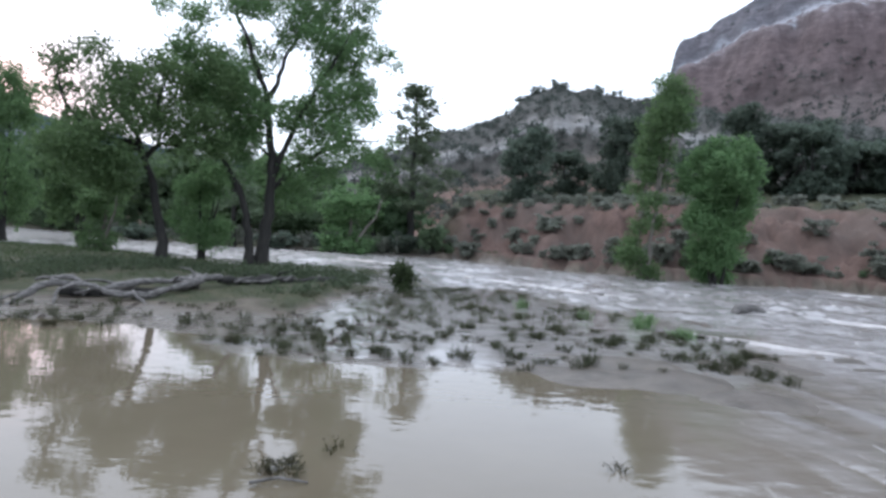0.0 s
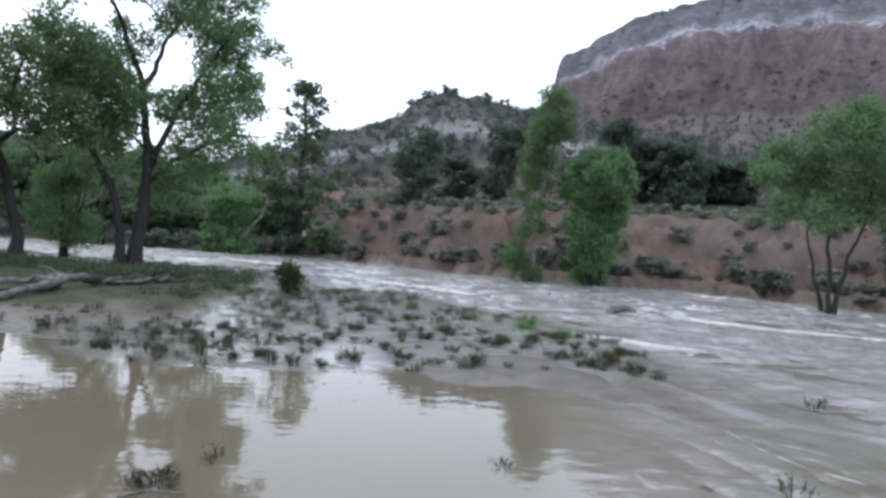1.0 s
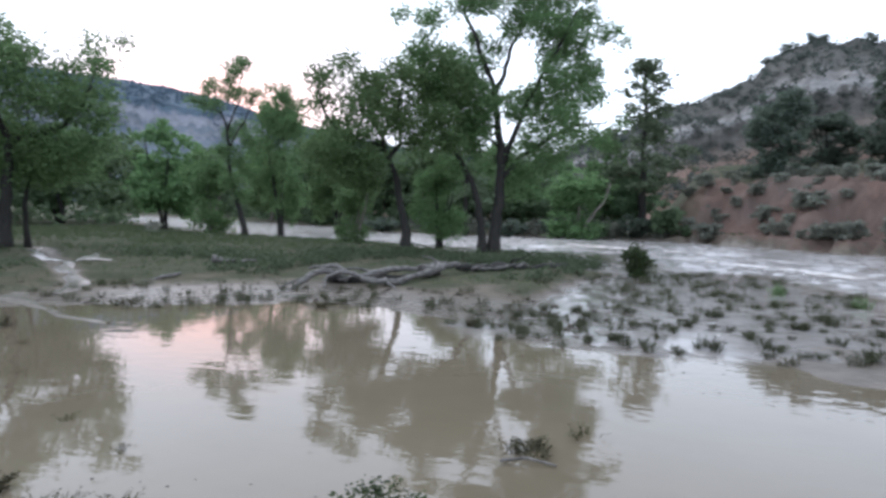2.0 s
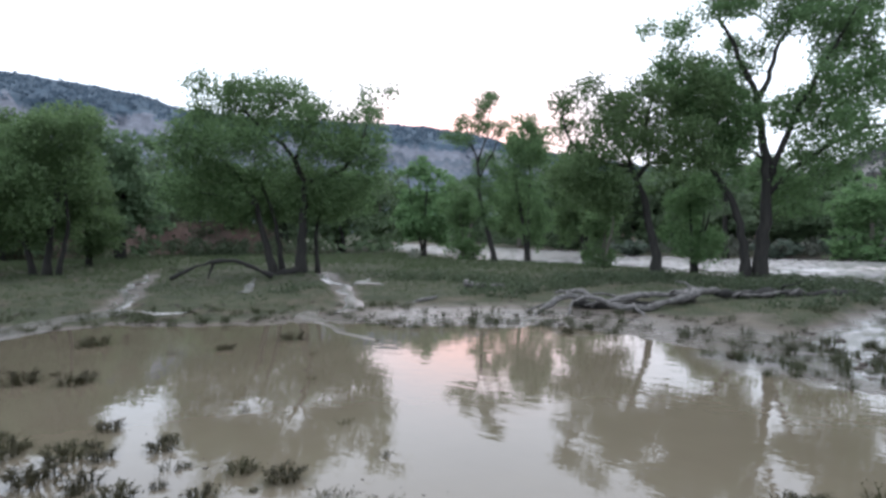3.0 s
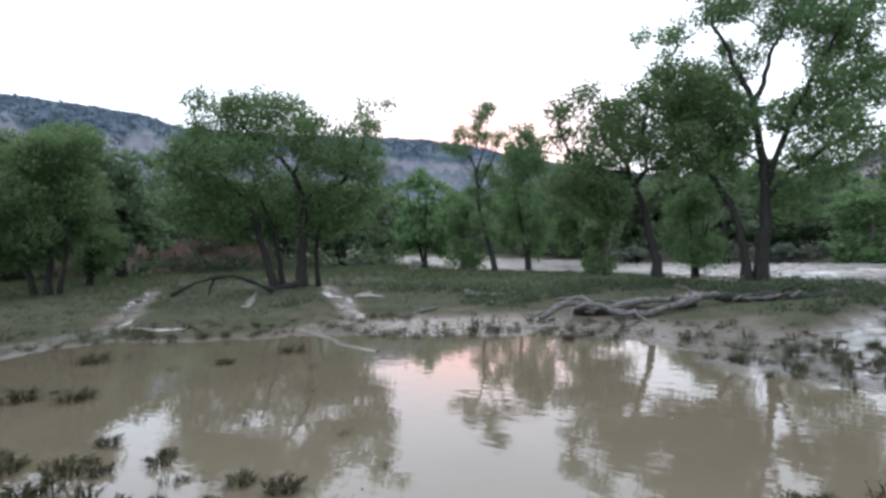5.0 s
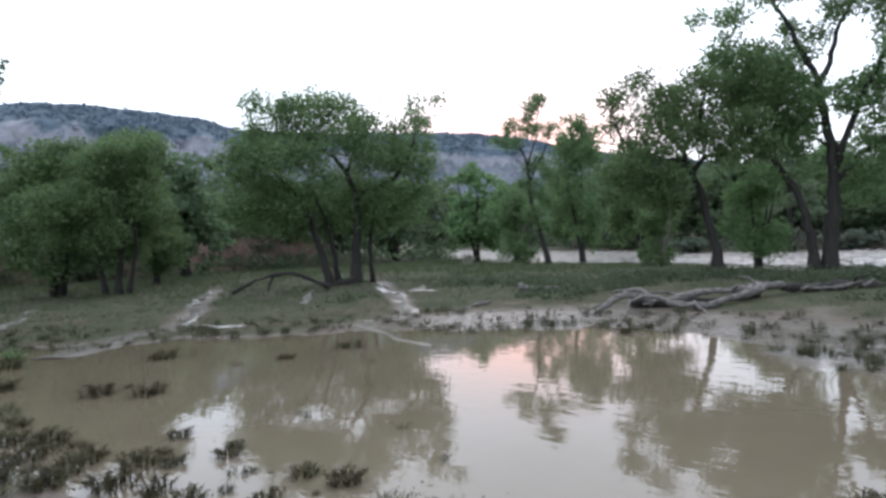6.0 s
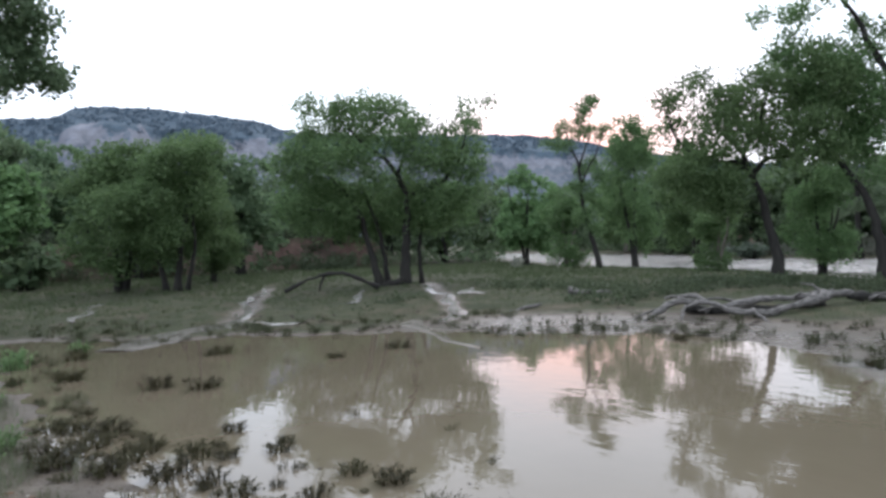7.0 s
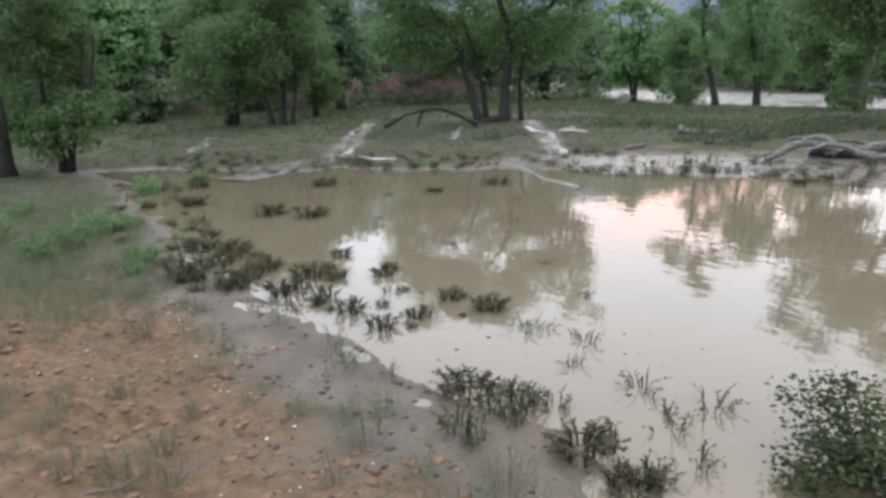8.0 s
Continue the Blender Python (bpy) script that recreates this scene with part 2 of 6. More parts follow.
def ground_material():
    m, nt, b = material("valley_ground")
    wet, red = attr(nt, "wet"), attr(nt, "red")
    film = calc(nt, "SUBTRACT", wet, 1.0, True)
    wet = calc(nt, "MINIMUM", wet, 1.0)
    fine, mid, wide = tex_noise(nt, 14, 6), tex_noise(nt, 2.2, 5), tex_noise(nt, 0.25, 4)
    soil = ramp(nt, mid, [(0.3, (0.030, 0.033, 0.021)), (0.5, (0.046, 0.052, 0.029)), (0.72, (0.098, 0.080, 0.057))])
    soil = mixc(nt, calc(nt, "MULTIPLY", wide, 0.6), soil, (0.042, 0.056, 0.027))
    soil = mixc(nt, ramp(nt, tex_noise(nt, 0.55, 5, 0.65), [(0.52, (0, 0, 0)), (0.66, (0.6, 0.6, 0.6))]), soil, (0.092, 0.074, 0.054))
    earth = ramp(nt, fine, [(0.25, (0.052, 0.030, 0.017)), (0.5, (0.128, 0.078, 0.043)), (0.8, (0.225, 0.146, 0.086))])
    # dark blotches: shade of clefts and pits put into the earth colour
    cleft_shade = ramp(nt, tex_noise(nt, 6.5, 5, 0.7), [(0.52, (0, 0, 0)), (0.64, (0.75, 0.75, 0.75))])
    earth = mixc(nt, cleft_shade, earth, (0.058, 0.034, 0.021))
    earth = mixc(nt, ramp(nt, mid, [(0.4, (0, 0, 0)), (0.7, (0.75, 0.75, 0.75))]), earth, (0.118, 0.080, 0.050))
    earth = mixc(nt, ramp(nt, tex_noise(nt, 0.35, 5, 0.65), [(0.45, (0, 0, 0)), (0.7, (0.5, 0.5, 0.5))]), earth, (0.105, 0.082, 0.066))
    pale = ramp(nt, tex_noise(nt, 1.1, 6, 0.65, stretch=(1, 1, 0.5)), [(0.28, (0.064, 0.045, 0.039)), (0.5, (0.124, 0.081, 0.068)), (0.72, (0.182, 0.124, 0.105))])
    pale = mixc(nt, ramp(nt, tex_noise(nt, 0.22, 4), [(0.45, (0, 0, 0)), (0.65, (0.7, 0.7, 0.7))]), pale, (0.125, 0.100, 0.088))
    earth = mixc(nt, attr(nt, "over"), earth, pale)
    mud = ramp(nt, mid, [(0.3, (0.054, 0.044, 0.034)), (0.55, (0.096, 0.080, 0.062)), (0.8, (0.146, 0.124, 0.098))])
    mud = mixc(nt, ramp(nt, tex_noise(nt, 0.8, 5, 0.6), [(0.5, (0, 0, 0)), (0.64, (0.7, 0.7, 0.7))]), mud, (0.084, 0.066, 0.052))
    mud = mixc(nt, film, mud, ramp(nt, mid, [(0.3, (0.115, 0.104, 0.093)), (0.7, (0.185, 0.170, 0.156))]))
    edge = calc(nt, "ADD", red, calc(nt, "MULTIPLY", calc(nt, "SUBTRACT", fine, 0.5), 0.6), True)
    col = mixc(nt, edge, soil, earth)
    wet2 = calc(nt, "ADD", wet, calc(nt, "MULTIPLY", calc(nt, "SUBTRACT", mid, 0.5), 0.5), True)
    wet2 = calc(nt, "MULTIPLY", wet2, calc(nt, "GREATER_THAN", wet, 0.03))
    col = mixc(nt, wet2, col, mud)
    nt.links.new(col, b.inputs["Base Color"])
    rough = calc(nt, "SUBTRACT", calc(nt, "SUBTRACT", 0.95, calc(nt, "MULTIPLY", wet2, 0.5)), calc(nt, "MULTIPLY", film, 0.37))
    nt.links.new(rough, b.inputs["Roughness"])
    nt.links.new(calc(nt, "ADD", 0.25, calc(nt, "MULTIPLY", film, 0.75)), b.inputs["Specular IOR Level"])
    bump(nt, b, calc(nt, "MULTIPLY", calc(nt, "ADD", fine, calc(nt, "MULTIPLY", mid, 0.7)), calc(nt, "SUBTRACT", 1.0, calc(nt, "MULTIPLY", film, 0.8))), 0.6, 0.04)
    return m


def water_material():
    m, nt, b = material("muddy_water")
    flow = attr(nt, "flow")
    wide = tex_noise(nt, 0.5, 4)
    brown = ramp(nt, wide, [(0.3, (0.124, 0.104, 0.074)), (0.7, (0.150, 0.127, 0.092))])
    silty = ramp(nt, tex_noise(nt, 1.4, 6, 0.65, stretch=(1, 1.6, 1)), [(0.33, (0.225, 0.210, 0.200)), (0.5, (0.280, 0.268, 0.262)), (0.66, (0.33, 0.322, 0.32)), (0.8, (0.44, 0.435, 0.435))])
    foam = ramp(nt, tex_noise(nt, 1.0, 5, 0.6, stretch=(4.2, 1.3, 1)), [(0.64, (0, 0, 0)), (0.72, (0.8, 0.8, 0.8))])
    silty = mixc(nt, foam, silty, (0.58, 0.565, 0.54))
    # flow above 1 whitens the colour: foam, plus sky glare painted in
    foam_and_glare = calc(nt, "MULTIPLY", calc(nt, "SUBTRACT", flow, 1.0, True), 0.9)
    flow = calc(nt, "MINIMUM", flow, 1.0)
    silty = mixc(nt, foam_and_glare, silty, ramp(nt, tex_noise(nt, 2.2, 5, 0.6), [(0.35, (0.42, 0.39, 0.37)), (0.6, (0.78, 0.75, 0.73))]))
    nt.links.new(mixc(nt, flow, brown, silty), b.inputs["Base Color"])
    nt.links.new(calc(nt, "ADD", 0.03, calc(nt, "MULTIPLY", flow, 0.07)), b.inputs["Roughness"])
    b.inputs["IOR"].default_value = 1.49
    calm = tex_noise(nt, 3.0, 2, 0.5, stretch=(1, 1.8, 1))
    rough = tex_noise(nt, 3.2, 5, 0.55, stretch=(1, 1.5, 1))
    h = calc(nt, "ADD", calc(nt, "MULTIPLY", calm, 0.0022), calc(nt, "MULTIPLY", calc(nt, "MULTIPLY", rough, attr(nt, "chop")), 0.048))
    bump(nt, b, h, 1.0, 1.0)
    return m


def leaf_material(name, dark, light, gloss=0.6):
    m, nt, b = material(name)
    info = nt.nodes.new("ShaderNodeNewGeometry")
    ob = nt.nodes.new("ShaderNodeObjectInfo")
    patch = tex_noise(nt, 0.8, 3)
    f = calc(nt, "ADD", calc(nt, "MULTIPLY", info.outputs["Random Per Island"], 0.6), calc(nt, "MULTIPLY", patch, 0.4))
    col = mixc(nt, f, dark, light)
    hsv = node(nt, "ShaderNodeHueSaturation", Saturation=1.0)
    nt.links.new(calc(nt, "ADD", 0.82, calc(nt, "MULTIPLY", ob.outputs["Random"], 0.36)), hsv.inputs["Value"])
    nt.links.new(calc(nt, "ADD", 0.49, calc(nt, "MULTIPLY", ob.outputs["Random"], 0.02)), hsv.inputs["Hue"])
    nt.links.new(col, hsv.inputs["Color"])
    nt.links.new(hsv.outputs[0], b.inputs["Base Color"])
    b.inputs["Roughness"].default_value = gloss
    b.inputs["Specular IOR Level"].default_value = 0.2
    tr = nt.nodes.new("ShaderNodeBsdfTranslucent")
    nt.links.new(hsv.outputs[0], tr.inputs["Color"])
    mx = nt.nodes.new("ShaderNodeMixShader")
    mx.inputs[0].default_value = 0.5
    nt.links.new(b.outputs[0], mx.inputs[1])
    nt.links.new(tr.outputs[0], mx.inputs[2])
    nt.links.new(mx.outputs[0], nt.nodes["Material Output"].inputs["Surface"])
    return m


def bark_material(name, dark, light, grain=(1, 1, 0.18)):
    m, nt, b = material(name)
    n = tex_noise(nt, 9, 6, 0.6, stretch=grain)
    nt.links.new(ramp(nt, n, [(0.3, dark), (0.7, light)]), b.inputs["Base Color"])
    b.inputs["Roughness"].default_value = 0.9
    bump(nt, b, n, 0.8, 0.04)
    return m


def rock_material(name, stops, scale, broken=0.2, mottle=0.85, drip=0.7):
    """Layered rock: the height in the cliff picks the bed, broken up by noise."""
    m, nt, b = material(name)
    lev = attr(nt, "level")
    n1, n2 = tex_noise(nt, scale, 6, 0.6), tex_noise(nt, scale * 6, 5, 0.6, stretch=(1, 1, 2.5))
    f = calc(nt, "ADD", lev, calc(nt, "MULTIPLY", calc(nt, "SUBTRACT", n1, 0.5), broken))
    streak = tex_noise(nt, scale * 7, 5, 0.6, stretch=(1, 1, 0.22))
    f = calc(nt, "ADD", f, calc(nt, "MULTIPLY", calc(nt, "SUBTRACT", streak, 0.5), broken * 0.6))
    col = ramp(nt, f, stops)
    col = mixc(nt, mottle, col, ramp(nt, n2, [(0.25, (0.26, 0.26, 0.26)), (0.5, (0.5, 0.5, 0.5)), (0.75, (0.74, 0.74, 0.74))]), "OVERLAY")
    col = mixc(nt, drip, col, ramp(nt, streak, [(0.3, (0.33, 0.33, 0.33)), (0.5, (0.5, 0.5, 0.5)), (0.7, (0.64, 0.64, 0.64))]), "OVERLAY")
    nt.links.new(col, b.inputs["Base Color"])
    b.inputs["Roughness"].default_value = 0.95
    bump(nt, b, n2, 0.9, 1.5 / scale * 0.02)
    return m


GROUND, WATER = ground_material(), water_material()
LEAF = leaf_material("cottonwood_leaf", (0.084, 0.150, 0.066), (0.182, 0.286, 0.128))
LEAF_PALE = leaf_material("willow_leaf", (0.092, 0.160, 0.072), (0.196, 0.302, 0.138))
LEAF_DARK = leaf_material("oak_leaf", (0.084, 0.134, 0.076), (0.174, 0.250, 0.140))
NEEDLE = leaf_material("juniper_needle", (0.072, 0.102, 0.080), (0.148, 0.184, 0.140))
PINE = leaf_material("pine_needle", (0.095, 0.136, 0.085), (0.190, 0.245, 0.150))
SAGE = leaf_material("sagebrush_leaf", (0.125, 0.140, 0.115), (0.29, 0.31, 0.26))
WEED = leaf_material("drowned_weed", (0.038, 0.038, 0.020), (0.100, 0.092, 0.050))
BRUSH = leaf_material("island_brush", (0.046, 0.064, 0.038), (0.100, 0.124, 0.074))
SHOAL_WEED = leaf_material("shoal_weed", (0.030, 0.036, 0.020), (0.075, 0.082, 0.042))
GRASS = leaf_material("meadow_grass", (0.046, 0.072, 0.034), (0.120, 0.156, 0.082))
NEAR_LEAF = leaf_material("bush_leaf", (0.020, 0.030, 0.014), (0.085, 0.115, 0.050))
# scrub of the far mesa, distance haze put into its leaf colours
MESA_SCRUB = leaf_material("haze_tinted_scrub", (0.070, 0.086, 0.082), (0.135, 0.152, 0.142))
SLOPE_SCRUB = leaf_material("slope_scrub", (0.042, 0.055, 0.048), (0.095, 0.112, 0.098))
BANK_GRASS = leaf_material("bank_grass", (0.090, 0.108, 0.066), (0.205, 0.225, 0.150))
BARK = bark_material("cottonwood_bark", (0.010, 0.010, 0.009), (0.033, 0.031, 0.027))
BARK_PALE = bark_material("pale_bark", (0.075, 0.068, 0.058), (0.23, 0.21, 0.185))
DEADWOOD = bark_material("weathered_wood", (0.034, 0.031, 0.028), (0.225, 0.215, 0.205), (1.0, 0.7, 2.2))


# ---------------------------------------------------------------- mesh helpers
def mesh_of(name, verts, faces, mat, smooth_faces=False):
    me = bpy.data.meshes.new(name)
    me.from_pydata([tuple(v) for v in verts], [], [tuple(f) for f in faces])
    me.materials.append(mat)
    if smooth_faces:
        me.polygons.foreach_set("use_smooth", [True] * len(me.polygons))
    me.update()
    return me


def part(name, me, parent, label=""):
    ob = new(name, me)
    ob.parent = parent
    if label:
        tagged(ob, label)
    return ob


def thing(name, label, category, group="", at=(0, 0, 0), turn=0.0, scale=(1, 1, 1)):
    ob = new(name)
    ob.empty_display_size = 0.2
    ob.matrix_world = pose(*at, 0, 0, turn) @ Matrix.Diagonal((*scale, 1))
    return tagged(ob, label, category, group)


def point_attr(me, name, values):
    a = me.attributes.new(name, "FLOAT", "POINT")
    a.data.foreach_set("value", np.ascontiguousarray(values, dtype=np.float32))


def tube(path, radii, sides=6, rng=None, rough=0.0):
    """Closed tapered tube along a path of points."""
    pts = [Vector(p) for p in path]
    verts, faces = [], []
    side = Vector((1, 0, 0))
    for i, p in enumerate(pts):
        d = (pts[min(i + 1, len(pts) - 1)] - pts[max(i - 1, 0)]).normalized()
        side = side - d * side.dot(d)
        if side.length < 1e-4:
            side = d.orthogonal()
        side.normalize()
        up = d.cross(side)
        for k in range(sides):
            a = 2 * math.pi * k / sides
            r = radii[i] * (1 + (rng.uniform(-rough, rough) if rng else 0))
            verts.append(p + (side * math.cos(a) + up * math.sin(a)) * r)
    for i in range(len(pts) - 1):
        for k in range(sides):
            a, b = i * sides + k, i * sides + (k + 1) % sides
            faces.append((a, b, b + sides, a + sides))
    faces.append(tuple(range(sides))[::-1])
    faces.append(tuple(range((len(pts) - 1) * sides, len(pts) * sides)))
    return verts, faces


def join(pieces):
    verts, faces = [], []
    for v, f in pieces:
        o = len(verts)
        verts += v
        faces += [tuple(i + o for i in q) for q in f]
    return verts, faces


def leaf_arrays(centres, spread, count, size, rng, flat=0.0, droop=0.0):
    """Rhombic leaves round each centre, as vertex and face arrays."""
    c = np.repeat(np.asarray(centres, float), count, axis=0)
    n = len(c)
    d = rng.normal(0, 1, (n, 3))
    d /= np.linalg.norm(d, axis=1)[:, None]
    c = c + d * (1.8 * rng.random(n) ** 0.62)[:, None] * np.array([spread, spread, spread * 0.75])
    a = rng.normal(0, 1, (n, 3))
    a[:, 2] -= droop
    a /= np.linalg.norm(a, axis=1)[:, None]
    b = rng.normal(0, 1, (n, 3))
    b = np.cross(a, b)
    b /= np.linalg.norm(b, axis=1)[:, None] + 1e-9
    s = (size * rng.uniform(0.6, 1.35, n))[:, None]
    w = s * 0.34
    verts = np.stack([c - a * s * 0.5, c + b * w + a * s * 0.06, c + a * s * 0.5, c - b * w + a * s * 0.06], 1).reshape(-1, 3)
    faces = np.arange(4 * n).reshape(n, 4)
    return verts.tolist(), faces.tolist()


def resample(path, step):
    out = [Vector(path[0])]
    for a, b in zip(path, path[1:]):
        a, b = Vector(a), Vector(b)
        k = max(1, int((b - a).length / step))
        out += [a.lerp(b, (i + 1) / k) for i in range(k)]
    return out


def tree_meshes(name, trunks, blobs, clusters, leaves, size, spread, bark, leaf, seed, depth=1.0, step=0.35, sides=8):
    """A tree: trunks are (points, base radius, tip radius), blobs are (x, y, z, r) masses of foliage."""
    rng, rnd = np.random.default_rng(seed), random.Random(seed)
    nodes, pieces = [], []
    for pts, r0, r1 in trunks:
        path = resample(pts, step)
        wob = [Vector((rnd.uniform(-1, 1), rnd.uniform(-1, 1), 0)) * 0.05 for _ in path]
        path = [p + (w if 0 < i < len(path) - 1 else w * 0) for i, (p, w) in enumerate(zip(path, wob))]
        radii = [r0 + (r1 - r0) * (i / (len(path) - 1)) ** 0.8 for i in range(len(path))]
        if abs(pts[0][2]) < 0.3:
            radii[0] *= 1.45
            radii[1] *= 1.12
            path[0] = path[0] - Vector((0, 0, 0.35))
        pieces.append(tube(path, radii, sides, rnd, 0.07))
        nodes += [(p, r) for p, r in zip(path, radii) if p.z > 0.18 * path[-1].z]
    weights = np.array([b[3] ** 1.6 for b in blobs])
    pick = rng.choice(len(blobs), clusters, p=weights / weights.sum())
    cents = []
    for k in pick:
        x, y, z, r = blobs[k]
        d = rng.normal(0, 1, 3)
        d *= r * 0.92 * rng.uniform(0.3, 1.0) ** 0.6 / np.linalg.norm(d)
        cents.append(Vector((x + d[0], y + d[1] * depth, max(0.3, z + d[2] * 0.9))))
    n = len(nodes)
    P = np.zeros((n + 3 * clusters, 3))
    P[:n] = [tuple(p) for p, _ in nodes]
    C = np.array([tuple(c) for c in cents])
    gap = np.min(np.linalg.norm(C[:, None, :] - P[None, :n, :], axis=2), axis=1)
    cents = [cents[i] for i in np.argsort(gap)]
    for c in cents:
        Q = P[:n]
        cost = np.linalg.norm(Q - np.array(c), axis=1) + 0.7 * np.maximum(0, Q[:, 2] - c.z + 0.1)
        k = int(np.argmin(cost))
        p, r = nodes[k]
        length = (c - p).length
        r0 = min(r * 0.6, 0.012 + 0.018 * length)
        m1 = p.lerp(c, 0.4) + Vector((rnd.uniform(-.12, .12), rnd.uniform(-.12, .12), 0.08)) * length
        m2 = p.lerp(c, 0.75) + Vector((rnd.uniform(-.1, .1), rnd.uniform(-.1, .1), 0.08)) * length
        pieces.append(tube([p, m1, m2, c], [r0, r0 * 0.75, r0 * 0.5, 0.006], 3))
        nodes += [(m1, r0 * 0.75), (m2, r0 * 0.5), (c, 0.012)]
        P[n], P[n + 1], P[n + 2] = m1, m2, c
        n += 3
    stems = [("trunk" if abs(t[0][0][2]) < 0.3 else "limb", mesh_of(name + "_stem", *q, bark, True)) for t, q in zip(trunks, pieces)]
    twigs = mesh_of(name + "_twigs", *join(pieces[len(trunks):]), bark, True)
    v, f = leaf_arrays([tuple(c) for c in cents], spread, leaves, size, rng)
    return stems, twigs, mesh_of(name + "_leaves", v, f, leaf)


def plant_tree(kind, meshes, label, category, x, y, turn=0.0, scale=(1, 1, 1), group="", sink=0.05):
    ob = thing(kind, label, category, group, (x, y, ground_z(x, y) - sink), turn, scale)
    for name, me in meshes[0]:
        part(name, me, ob)
    tagged(part("branchwork", meshes[1], ob), kind="stuff")
    part("crown", meshes[2], ob)
    return ob


# ---------------------------------------------------------------- ground sheet
def polar_grid(radii, angles):
    R, A = np.meshgrid(radii, np.radians(angles), indexing="ij")
    return -np.sin(A) * R, np.cos(A) * R


def build_ground():
    radii = np.concatenate([[0.15], np.geomspace(0.5, 12, 210), np.linspace(12.4, 70, 150), np.geomspace(72, 4000, 34)])
    angles = np.concatenate([np.arange(-62, 106, 0.4), np.arange(106, 298, 3.0)])
    n, m = len(radii), len(angles)
    X, Y = polar_grid(radii, angles)
    z, wet, red = land(X.ravel(), Y.ravel())
    grid = z.reshape(n, m)
    SHEET.extend([radii, np.append(angles, angles[0] + 360), np.concatenate([grid, grid[:, :1]], 1)])
    bearing = np.degrees(np.arctan2(-X, Y))
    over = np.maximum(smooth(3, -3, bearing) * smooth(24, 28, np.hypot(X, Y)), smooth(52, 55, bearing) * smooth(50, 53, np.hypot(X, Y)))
    verts = np.stack([X.ravel(), Y.ravel(), z], 1).tolist()
    faces = [(i * m + j, i * m + (j + 1) % m, (i + 1) * m + (j + 1) % m, (i + 1) * m + j) for i in range(n - 1) for j in range(m)]
    faces.append(tuple(range(m))[::-1])
    me = mesh_of("ground", verts, faces, GROUND, True)
    point_attr(me, "wet", wet)
    point_attr(me, "red", red)
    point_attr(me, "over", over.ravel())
    tagged(new("ground", me), "muddy valley floor with grassy meadow and red earth banks", "ground", kind="structure")


def build_water():
    n, m = 380, 560
    radii = np.geomspace(1.6, 230, n)
    X, Y = polar_grid(radii, np.linspace(-95, 112, m))
    x, y = X.ravel(), Y.ravel()
    dp, dr, ds = zones(x, y)
    flow = smooth(0.5, -2.2, dr + 0.5 * fnoise(x, y, 71, 2))
    shallow = smooth(1.0, 4.0, x - 0.3 * (y - 5) + 0.6 * fnoise(x * 0.8, y * 0.8, 75, 2)) * smooth(14, 9, y)
    flow = np.maximum(flow, 0.5 * shallow * (dp < 0.5))
    over = smooth(0.6, -0.4, ds)
    flow = np.maximum(flow, 0.9 * over)
    chop = flow * (1 - 0.88 * over) * (0.42 + 0.58 * smooth(7, 16, np.hypot(x, y)))
    wave = 0.13 * fnoise(x * 0.6, y * 0.95, 73, 4) + 0.09 * (1 - 2 * np.abs(fnoise(x * 1.7 + 3, y * 2.6, 79, 3)))
    r = np.hypot(x, y)
    near = smooth(14, 9, r) * smooth(0.25, 0.6, flow) * (1 - over)
    bend = x + 0.30 * y + 0.9 * fnoise(x * 0.35, y * 0.35, 85, 2)
    streak = fnoise(bend * 2.6, y * 0.42, 83, 3)
    z = np.minimum(flow, 1) ** 1.5 * wave * (1 - 0.92 * over) * (1 - 0.4 * smooth(25, 55, r)) * (0.2 + 0.8 * smooth(9, 24, r))
    z = z + 0.016 * near * streak
    flow = flow + 0.55 * near * smooth(0.38, 0.62, streak) - 0.35 * near * smooth(-0.05, -0.5, streak)
    # upstream reach whitened, the sky's glare on its waves put into the colour
    flow = flow + 0.9 * smooth(1, -12, x) * smooth(24, 30, y) * (flow > 0.5)
    keep = (np.minimum(np.minimum(dp, dr), ds) < 0.6).reshape(n, m)
    is_river = ((dr < dp) | (flow > 0.3)).reshape(n, m)
    allv = np.stack([x, y, z], 1)
    for name, label, sel in (("pond_water", "still brown muddy pond water mirroring trees", ~is_river), ("river_water", "fast silty grey-brown flood water with ripples", is_river)):
        quads = [(i * m + j, i * m + j + 1, (i + 1) * m + j + 1, (i + 1) * m + j)
                 for i in range(n - 1) for j in range(m - 1)
                 if keep[i, j] and keep[i + 1, j + 1] and keep[i, j + 1] and keep[i + 1, j] and sel[i, j]]
        q = np.array(quads)
        used, inv = np.unique(q.ravel(), return_inverse=True)
        me = mesh_of(name, allv[used].tolist(), inv.reshape(-1, 4).tolist(), WATER, True)
        point_attr(me, "flow", flow[used])
        point_attr(me, "chop", chop[used])
        tagged(new(name, me), label, "water", kind="structure")


build_ground()
build_water()


